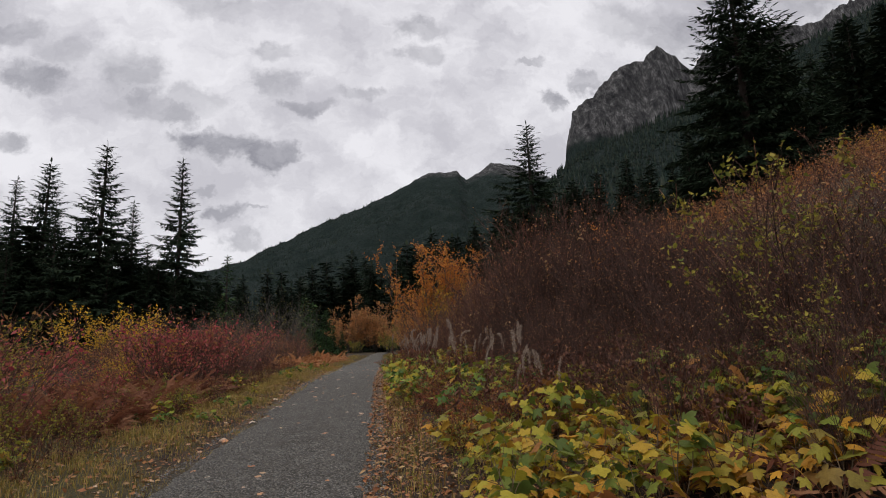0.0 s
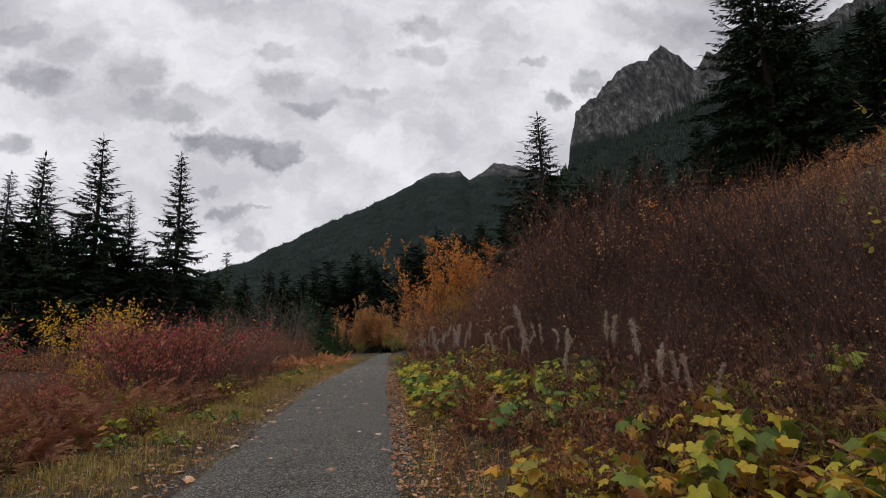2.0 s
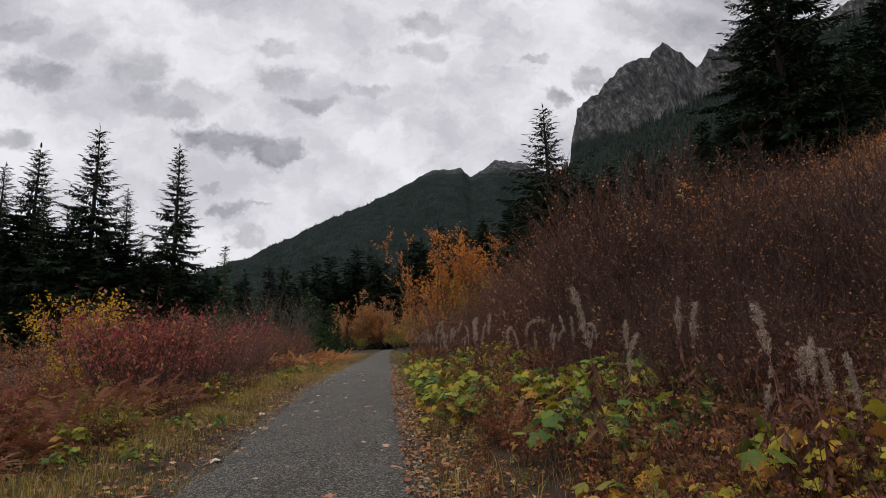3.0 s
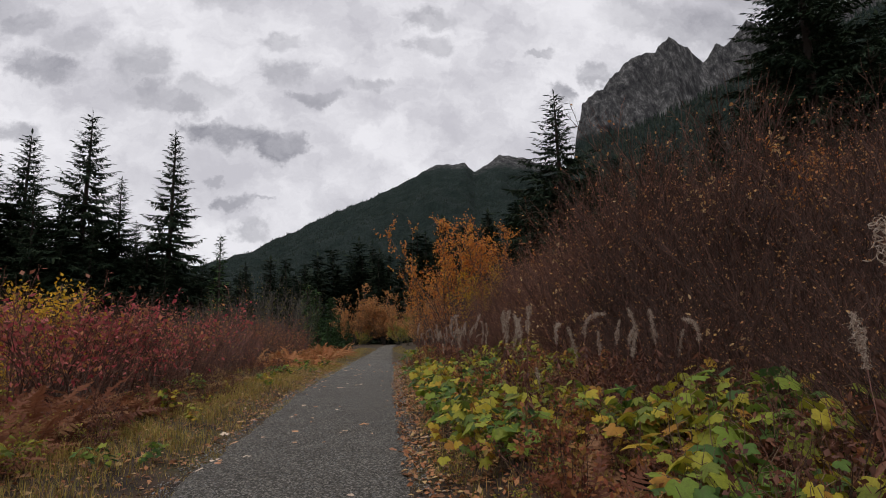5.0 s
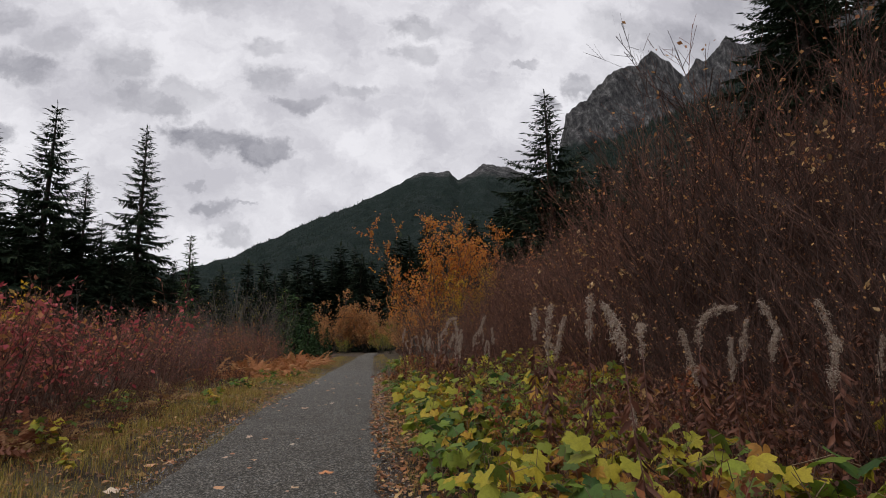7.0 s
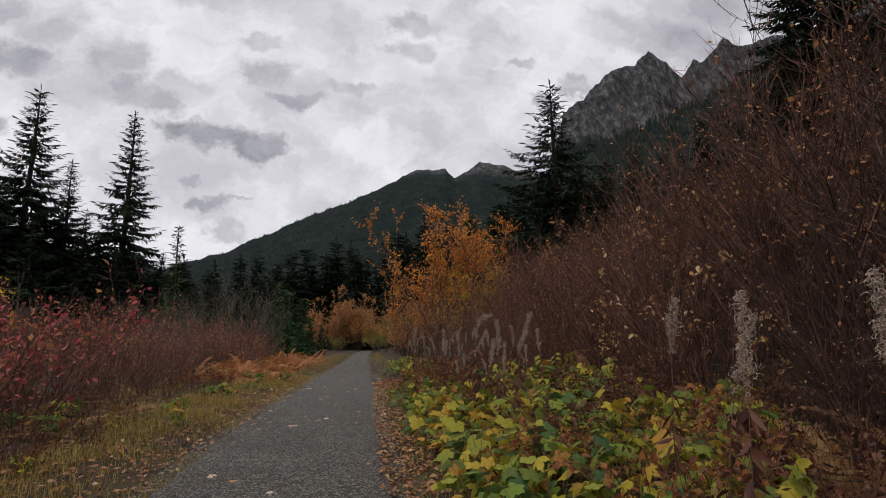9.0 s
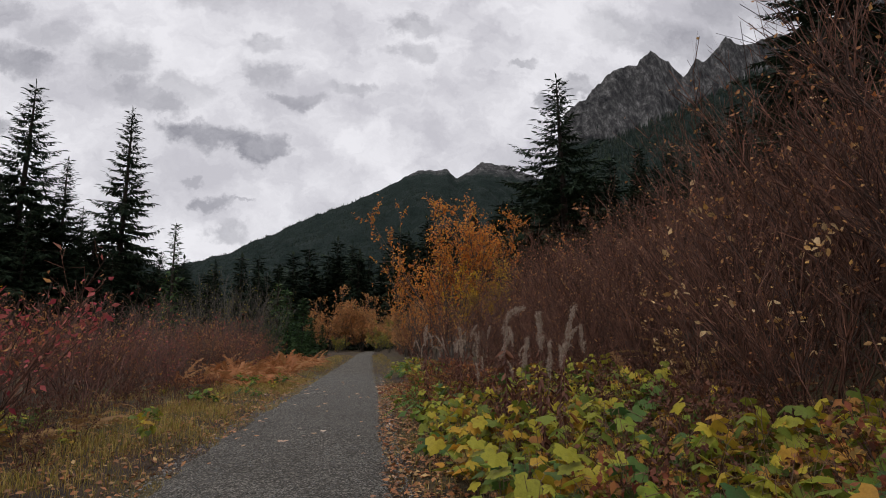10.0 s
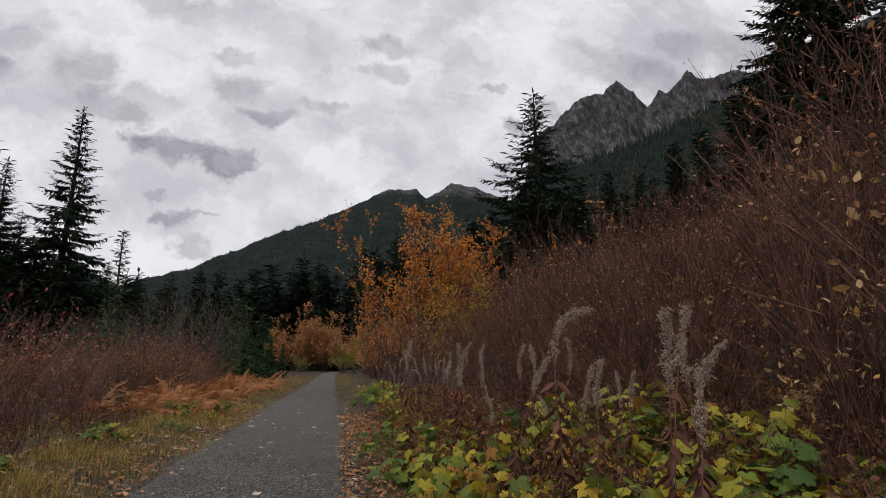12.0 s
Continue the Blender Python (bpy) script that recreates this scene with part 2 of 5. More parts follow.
GOLD_FAR = leaf_material("broad_leaf_gold_joined", [(0.62, 0.32, 0.035), (0.52, 0.25, 0.035), (0.48, 0.32, 0.04), (0.20, 0.24, 0.035), (0.30, 0.13, 0.04)], scale=28.0)
PALE_ORANGE = leaf_material("pale_orange_leaves", [(0.56, 0.24, 0.08), (0.62, 0.33, 0.13), (0.50, 0.20, 0.07), (0.36, 0.17, 0.09), (0.60, 0.38, 0.12)])
WITHERED = leaf_material("withered_pale_leaves", [(0.58, 0.38, 0.17), (0.66, 0.46, 0.25), (0.48, 0.27, 0.10), (0.60, 0.33, 0.09)])
FALLEN = leaf_material("fallen_leaves", [(0.52, 0.30, 0.17), (0.60, 0.25, 0.10), (0.58, 0.42, 0.27), (0.42, 0.18, 0.09), (0.68, 0.54, 0.42)], True, translucent=0.1, blotch=0.25)
LITTER = leaf_material("leaf_litter", [(0.10, 0.05, 0.028), (0.34, 0.13, 0.055), (0.42, 0.20, 0.085), (0.18, 0.09, 0.05), (0.52, 0.34, 0.15)], translucent=0.1)
RUST_FERN = leaf_material("rust_brown_fern", [(0.15, 0.055, 0.034), (0.24, 0.09, 0.05), (0.30, 0.13, 0.065), (0.36, 0.19, 0.10)], True, blotch=0.3)
COPPER_FERN = leaf_material("copper_fern", [(0.40, 0.15, 0.06), (0.48, 0.22, 0.09), (0.34, 0.13, 0.055), (0.52, 0.30, 0.13)], True, blotch=0.25)
TAN_FERN = leaf_material("tan_fern", [(0.34, 0.20, 0.09), (0.27, 0.14, 0.06), (0.40, 0.25, 0.10)], True, blotch=0.3)
GREEN_FERN = leaf_material("green_fern", [(0.07, 0.16, 0.04), (0.11, 0.21, 0.045), (0.18, 0.24, 0.045)], True, blotch=0.15)
GRASS = leaf_material("verge_grass", [(0.19, 0.18, 0.035), (0.30, 0.25, 0.05), (0.42, 0.31, 0.08), (0.48, 0.34, 0.12), (0.36, 0.19, 0.06), (0.14, 0.15, 0.03)], translucent=0.25, blotch=0.34, scale=3.5)
FLUFF = leaf_material("seed_fluff", [(0.36, 0.29, 0.23), (0.56, 0.48, 0.41), (0.26, 0.18, 0.14), (0.44, 0.34, 0.26)], rough=0.95, translucent=0.3, blotch=0.25)
DEAD_LEAF = leaf_material("dead_brown_leaves", [(0.055, 0.022, 0.017), (0.11, 0.042, 0.027), (0.17, 0.07, 0.04)], translucent=0.15)
RUSSET_LEAF = leaf_material("russet_leaves", [(0.16, 0.045, 0.03), (0.28, 0.085, 0.045), (0.36, 0.15, 0.05), (0.24, 0.16, 0.04), (0.12, 0.04, 0.028)])
STONE = leaf_material("loose_stones", [(0.075, 0.075, 0.078), (0.14, 0.14, 0.14), (0.24, 0.24, 0.235), (0.11, 0.10, 0.095)], rough=0.9, translucent=0.0, blotch=0.1)


# ---------- geometry helpers ----------
class Geo:
    """Triangles gathered in arrays."""

    def __init__(self):
        self.v, self.f, self.count = [], [], 0

    def add(self, v, f):
        v, f = np.asarray(v, float).reshape(-1, 3), np.asarray(f, int).reshape(-1, 3)
        self.v.append(v)
        self.f.append(f + self.count)
        self.count += len(v)
        return self

    def tubes(self, p0, p1, r0, r1, sides=3):
        """Many tapered segments at once."""
        p0, p1 = np.asarray(p0, float), np.asarray(p1, float)
        if not len(p0):
            return self
        d = p1 - p0
        d /= np.linalg.norm(d, axis=1, keepdims=True) + 1e-9
        ref = np.where(np.abs(d[:, 2:3]) > 0.9, np.array([[1.0, 0, 0]]), np.array([[0, 0, 1.0]]))
        a = np.cross(d, ref)
        a /= np.linalg.norm(a, axis=1, keepdims=True) + 1e-9
        b = np.cross(d, a)
        ang = np.arange(sides) * 2 * np.pi / sides
        ring = a[:, None] * np.cos(ang)[None, :, None] + b[:, None] * np.sin(ang)[None, :, None]
        v = np.concatenate([p0[:, None] + ring * np.asarray(r0, float).reshape(-1, 1, 1), p1[:, None] + ring * np.asarray(r1, float).reshape(-1, 1, 1)], 1)
        f = []
        for i in range(sides):
            j = (i + 1) % sides
            f += [(i, j, sides + j), (i, sides + j, sides + i)]
        k = len(p0)
        return self.add(v.reshape(-1, 3), (np.array(f)[None] + (np.arange(k) * 2 * sides)[:, None, None]).reshape(-1, 3))

    def ribbons(self, p0, p1, w0, w1, rng):
        """Many thin flat slivers at once."""
        p0, p1 = np.asarray(p0, float), np.asarray(p1, float)
        if not len(p0):
            return self
        a = np.cross(p1 - p0, rng.normal(0, 1, p0.shape))
        a /= np.linalg.norm(a, axis=1, keepdims=True) + 1e-9
        w0, w1 = np.asarray(w0, float).reshape(-1, 1), np.asarray(w1, float).reshape(-1, 1)
        v = np.stack([p0 - a * w0, p0 + a * w0, p1 + a * w1, p1 - a * w1], 1)
        f = np.array([(0, 1, 2), (0, 2, 3)])[None] + (np.arange(len(p0)) * 4)[:, None, None]
        return self.add(v.reshape(-1, 3), f.reshape(-1, 3))

    def shape(self):
        return np.concatenate(self.v), np.concatenate(self.f)

    def scatter(self, shape, place, frames, size):
        """Copies of a shape (vertices, triangles): at each place, turned by its 3 x 3 frame, scaled."""
        sv, sf = np.asarray(shape[0], float), np.asarray(shape[1], int)
        place, size = np.asarray(place, float), np.asarray(size, float)
        if not len(place):
            return self
        scaled = sv[None] * (size.reshape(-1, 1, 1) if size.ndim == 1 else size[:, None, :])
        v = np.einsum("kij,knj->kni", frames, scaled) + place[:, None]
        f = sf[None] + (np.arange(len(place)) * len(sv))[:, None, None]
        return self.add(v.reshape(-1, 3), f.reshape(-1, 3))

    def mesh(self, name, mat, smooth=False):
        me = bpy.data.meshes.new(name)
        v, f = np.concatenate(self.v), np.concatenate(self.f)
        me.vertices.add(len(v))
        me.vertices.foreach_set("co", v.astype(np.float32).ravel())
        me.loops.add(len(f) * 3)
        me.loops.foreach_set("vertex_index", f.astype(np.int32).ravel())
        me.polygons.add(len(f))
        me.polygons.foreach_set("loop_start", np.arange(0, len(f) * 3, 3, dtype=np.int32))
        if smooth:
            me.polygons.foreach_set("use_smooth", np.ones(len(f), dtype=bool))
        me.materials.append(mat)
        me.update(calc_edges=True)
        return me


def part(name, data, parent, label="", m=None):
    """A mesh object under a thing or a part."""
    ob = new(name, data)
    ob.parent = parent
    if m is not None:
        ob.matrix_basis = m
    return tagged(ob, label)


def thing(name, label, category, group="", m=None):
    ob = new(name)
    ob.empty_display_size = 0.2
    if m is not None:
        ob.matrix_basis = m
    return tagged(ob, label, category, group)


def frames_of(d, rng, roll=None):
    """Frames whose y axis goes along d, with a chance roll; z leans upwards when roll is 0."""
    d = np.asarray(d, float)
    d = d / (np.linalg.norm(d, axis=1, keepdims=True) + 1e-9)
    ref = np.where(np.abs(d[:, 2:3]) > 0.95, np.array([[1.0, 0, 0]]), np.array([[0, 0, 1.0]]))
    x = np.cross(d, ref)
    x /= np.linalg.norm(x, axis=1, keepdims=True) + 1e-9
    z = np.cross(x, d)
    r = rng.uniform(-np.pi, np.pi, len(d)) if roll is None else np.asarray(roll) * rng.normal(0, 1, len(d))
    c, s = np.cos(r)[:, None], np.sin(r)[:, None]
    return np.stack([x * c + z * s, d, z * c - x * s], 2)


LEAF = ([(0, 0, 0), (0.28, 0.35, 0.07), (0.2, 0.72, 0.02), (0, 1, -0.12), (-0.2, 0.72, 0.02), (-0.28, 0.35, 0.07), (0, 0.5, -0.03)],
        [(0, 1, 6), (1, 2, 6), (2, 3, 6), (3, 4, 6), (4, 5, 6), (5, 0, 6)])
CHIP = ([(0, 0, 0), (0.3, 0.5, 0.08), (0, 1, 0), (-0.3, 0.5, 0.05)], [(0, 1, 2), (0, 2, 3)])
SPRAY = ([(0, 0, 0), (0.17, 0.45, -0.05), (0, 1, -0.16), (-0.17, 0.45, -0.05)], [(0, 1, 2), (0, 2, 3)])
BOUGH = ([(0, 0, 0), (0.13, 0.35, -0.03), (0.09, 0.7, -0.08), (0, 1, -0.17), (-0.09, 0.7, -0.08), (-0.13, 0.35, -0.03)], [(0, 1, 5), (1, 2, 4), (1, 4, 5), (2, 3, 4)])
LEAF4 = ([(0, 0, 0), (0.27, 0.42, 0.07), (0, 1, -0.1), (-0.27, 0.42, 0.07), (0, 0.5, -0.03)], [(0, 1, 4), (1, 2, 4), (2, 3, 4), (3, 0, 4)])
BLADE = ([(-0.011, 0, 0), (0.011, 0, 0), (0.008, 0.06, 0.55), (-0.008, 0.06, 0.55), (0, 0.32, 0.95)], [(0, 1, 2), (0, 2, 3), (3, 2, 4)])


def lobed(rng, lobes=5, droop=0.22, sharp=0.3):
    """A broad maple-like leaf: shallow pointed lobes, toothed rim, creased along its ribs, its stalk end at the origin, about 1 across."""
    k = lobes * 6
    pts = [(0, 0.12, 0.0)]
    for i in range(k + 1):
        a = -2.6 + 5.2 * i / k
        part_of = (i / k * lobes) % 1.0
        wave = (1 - abs(part_of - 0.5) * 2) ** 0.9
        tooth = 0.035 if i % 2 else -0.03
        r = (1 - sharp) + sharp * wave + tooth + rng.uniform(-0.03, 0.03)
        r *= 0.5 * (0.84 + 0.26 * math.cos(a * 0.8))
        x, y = math.sin(a) * r * 1.12, 0.12 + math.cos(a) * r * 1.1
        pts.append((x, y, -droop * (x * x + 0.5 * y * y) * 2 + 0.055 * (wave - 0.5) + rng.uniform(-0.012, 0.012)))
    return pts, [(0, i + 1, i) for i in range(1, k + 1)]


def frond(rng, pairs=22, curl=0.35):
    """A fern frond along y, 1 long, arching down, with narrow toothed side leaflets."""
    g = Geo()
    t = np.linspace(0, 1, 7)
    spine = np.stack([0.03 * np.sin(t * 4), t, 0.35 * t - (0.35 + curl) * t * t], 1)
    g.tubes(spine[:-1], spine[1:], np.linspace(0.007, 0.003, 6), np.linspace(0.006, 0.002, 6))
    tri = []
    for i in range(pairs):
        u = 0.2 + 0.79 * i / pairs
        c = np.array([np.interp(u, t, spine[:, j]) for j in range(3)])
        w = 0.20 * (1 - u) ** 0.7 * rng.uniform(0.75, 1.1) + 0.012
        for side in (-1, 1):
            d = np.array([side * w, w * rng.uniform(0.15, 0.5), -w * rng.uniform(-0.2, 1.0)])
            k = np.array([0, 0.27 / pairs, 0])
            m = c + d * 0.5
            tri += [c - k, c + k, m + k * 1.2, c - k, m + k * 1.2, m - k * 1.1, m - k * 1.1, m + k * 1.2, c + d]
    g.add(np.array(tri), np.arange(len(tri)).reshape(-1, 3))
    return g


# ---------- the lie of the land ----------
def path_middle(y):
    return np.interp(y, [-40, 6, 14, 19, 22, 28, 40, 55, 84, 112], [-0.98, -0.99, -1.03, -1.08, -1.1, -0.98, -0.94, -0.72, -0.5, 0.3])


def half_width(y):
    return np.interp(y, [-40, 8, 14, 19, 22, 28, 40, 55, 90], [1.24, 1.22, 1.26, 1.26, 1.28, 1.19, 1.12, 1.02, 1.0])


def level(y):
    """The trail is level at first and then runs gently downhill."""
    return -0.019 * np.clip(np.asarray(y, float) - 25, 0, 110)


def smooth01(t):
    t = np.clip(t, 0, 1)
    return t * t * (3 - 2 * t)


def waves(x, y):
    return (np.sin(x * 1.3 + 0.7 * np.sin(y * 0.9)) * np.sin(y * 1.1 + 0.5) + 0.6 * np.sin(x * 2.7 + y * 1.9) * np.sin(y * 2.3 - x)) * 0.5


def land(x, y):
    """Height of the ground: a level trail, a bank rising on its right, a flat meadow on its left."""
    x, y = np.asarray(x, float), np.asarray(y, float)
    base = level(y)
    d = x - path_middle(y)
    r = np.clip(d - 2.4, -6, 240)
    bank = 0.195 * ((r - 2) + np.sqrt((r - 2) ** 2 + 3.0)) * smooth01((d - 1.5) / 2.0)
    off = smooth01((np.abs(d) - half_width(y) + 0.02) / 1.1)
    far = smooth01((np.abs(d) - 6) / 25)
    bumps = off * (0.05 + 0.02) + off * 0.06 * waves(x, y) + far * 0.5 * waves(x * 0.23, y * 0.19)
    meadow = -0.25 * smooth01((-d - 4) / 10)
    return base + bank + bumps + meadow - 0.035 * (1 - off)


def grid(xs, ys, height):
    gx, gy = np.meshgrid(xs, ys)
    v = np.stack([gx, gy, height(gx, gy)], 2).reshape(-1, 3)
    w, h = len(xs), len(ys)
    i = (np.arange(h - 1)[:, None] * w + np.arange(w - 1)[None]).ravel()
    f = np.concatenate([np.stack([i, i + 1, i + w + 1], 1), np.stack([i, i + w + 1, i + w], 1)])
    return Geo().add(v, f)


def spread(a, b, near, reach, growth):
    """Coordinates at even steps from a to b, then ever wider ones out to reach on both sides."""
    mid = list(np.arange(a, b, near))
    hi, step = [b], near
    while hi[-1] < reach:
        step *= growth
        hi.append(hi[-1] + step)
    lo, step = [a - near], near
    while lo[-1] > -reach:
        step *= growth
        lo.append(lo[-1] - step)
    return np.array(lo[::-1] + mid + hi)


tagged(new("ground", grid(spread(-9, 12, 0.2, 4200, 1.16), spread(-4, 60, 0.4, 4200, 1.16), land).mesh("ground", GROUND, True)),
       "brown leaf-littered ground rising into a hillside", "ground", kind="structure")


def build_path():
    ys = np.arange(-30, 112, 0.2)
    across = np.linspace(-1, 1, 17)
    rows = []
    for y in ys:
        w = float(half_width(y))
        left = w + 0.12 * noise.noise((y * 0.9, 3.1, 0)) + 0.09 * noise.noise((y * 3.3, 7.7, 0))
        right = w + 0.12 * noise.noise((y * 0.8, 9.4, 0)) + 0.09 * noise.noise((y * 3.1, 1.7, 0))
        c = float(path_middle(y))
        for a in across:
            x = c + a * (left if a < 0 else right)
            crown = 0.035 * (1 - a * a) + 0.008 * noise.noise((x * 2, y * 2, 0))
            z = float(level(y)) + crown - (0.05 if abs(a) > 0.99 else 0)
            rows.append((x, y, z))
    w = len(across)
    i = (np.arange(len(ys) - 1)[:, None] * w + np.arange(w - 1)[None]).ravel()
    f = np.concatenate([np.stack([i, i + 1, i + w + 1], 1), np.stack([i, i + w + 1, i + w], 1)])
    tagged(new("path", Geo().add(rows, f).mesh("path", GRAVEL, True)), "grey compacted gravel walking trail", "path", kind="structure")


build_path()


def trail_z(x, y):
    a = (x - path_middle(y)) / half_width(y)
    return level(y) + 0.035 * (1 - a * a)


# ---------- mountains ----------
def ridge(name, label, crest, mat, depth, foot, cliff=0.0, jag=1.0, steps=340, rows=70, rough=26, size=1.0):
    """A mountain ridge: its crest runs through a few summits, its near side falls towards the valley, its far side drops away."""
    crest = np.array(crest, float)
    s = np.concatenate([[0], np.cumsum(np.linalg.norm(np.diff(crest, axis=0), axis=1))])
    t = np.linspace(0, s[-1], steps)
    line = np.stack([np.interp(t, s, crest[:, j]) for j in range(3)], 1)
    down = np.concatenate([np.linspace(-0.25, 0, 8)[:-1], np.linspace(0, 1, rows) ** 1.3])
    v = []
    for k, c in zip(t, line):
        out = np.array([-c[0], -c[1]])
        out /= np.linalg.norm(out)
        spike = jag * (size * (7 * noise.fractal((k / size * 0.016, 4.2, 0), 0.8, 2.1, 6) + 6 * abs(noise.noise((k / size * 0.05, 8.8, 0))) - 6))
        for u in down:
            w = abs(u)
            x, y = c[0] + out[0] * depth * u, c[1] + out[1] * depth * u
            fall = w if not cliff else (w * (1 - cliff) + cliff * min(1.0, w / 0.16))
            z = c[2] + (foot - c[2]) * fall + spike * max(0, 1 - w * 6)
            amp = min(1.0, w * 9) * (rough if u > 0 else 5) * size
            q = Vector((x * 0.006, y * 0.006, z * 0.004)) / size
            z += amp * (noise.fractal(q, 0.9, 2.2, 6) - 1.0) + amp * 0.5 * abs(noise.noise(q * 4))
            g = amp * 0.7 * noise.noise(q * 5 + Vector((3, 1, 9)))
            v.append((x + out[0] * g, y + out[1] * g, z))
    w = len(down)
    v = np.array(v)
    i = (np.arange(steps - 1)[:, None] * w + np.arange(w - 1)[None]).ravel()
    f = np.concatenate([np.stack([i, i + w, i + w + 1], 1), np.stack([i, i + w + 1, i + 1], 1)])
    tagged(new(name, Geo().add(v, f).mesh(name, mat)), label, "mountain", kind="structure")
    return v.reshape(steps, w, 3)[:, 7:]


def at(side, up, dist):
    """A far point from how far sideways and up it lies for one ahead."""
    return (side * dist, dist, 1.6 + up * dist)


MID_ROCK = mountain_material("wooded_mountain", 705, 90)
PEAK_ROCK = mountain_material("rocky_peak", 600, 70)
SPUR_ROCK = mountain_material("wooded_spur", 4000, 10)
FAR_ROCK = mountain_material("far_mountain", 4000, 10)
mid_side = ridge("mountain_middle", "dark forested mountain ridge with a rocky crest", [
    at(-0.95, 0.02, 2300), at(-0.5, 0.06, 2300), at(-0.335, 0.122, 2300), at(-0.238, 0.151, 2320), at(-0.138, 0.199, 2360), at(0.020, 0.271, 2420), at(0.091, 0.312, 2460),
    at(0.150, 0.314, 2480), at(0.167, 0.299, 2490), at(0.217, 0.331, 2500), at(0.266, 0.325, 2520), at(0.35, 0.30, 2540), at(0.5, 0.27, 2560)], MID_ROCK, 1750, 10, size=1.5)
peak_side = ridge("mountain_peak", "grey rocky peak with a sheer cliff and jagged spires", [
    at(0.355, 0.26, 1700), at(0.374, 0.375, 1700), at(0.390, 0.440, 1700), at(0.438, 0.484, 1705), at(0.455, 0.500, 1710), at(0.509, 0.552, 1720), at(0.555, 0.566, 1725), at(0.586, 0.592, 1730), at(0.625, 0.574, 1735),
    at(0.658, 0.542, 1740), at(0.690, 0.588, 1745), at(0.705, 0.576, 1750), at(0.765, 0.640, 1755), at(0.80, 0.622, 1760), at(0.88, 0.655, 1770), at(0.95, 0.66, 1780), at(1.03, 0.70, 1785),
    at(1.2, 0.80, 1790), at(1.5, 0.95, 1800), at(2.2, 1.1, 1800)], PEAK_ROCK, 1000, 200, 0.38, 1.6, 420, 80, size=1.5)
spur_side = ridge("mountain_spur", "steep forested spur below the rocky peak", [
    at(0.12, 0.04, 1000), at(0.20, 0.12, 1000), at(0.28, 0.22, 1000), at(0.36, 0.315, 1000), at(0.42, 0.355, 1000), at(0.518, 0.395, 1000), at(0.626, 0.448, 990), at(0.725, 0.497, 980), at(0.80, 0.537, 970),
    at(0.924, 0.60, 960), at(1.05, 0.67, 950), at(1.3, 0.8, 940), at(1.8, 1.0, 940), at(2.6, 1.2, 940)], SPUR_ROCK, 780, 10, 0.0, 0.4, 260, 60, 12, 1.0)
ridge("mountain_far", "distant blue-green mountain beyond the valley", [at(-1.2, 0.13, 3600), at(-0.6, 0.12, 3600), at(-0.46, 0.13, 3600), at(-0.40, 0.132, 3600), at(-0.33, 0.10, 3600), at(0.0, 0.06, 3600)], FAR_ROCK, 1400, 0, 0.0, 1.0, 120, 30)

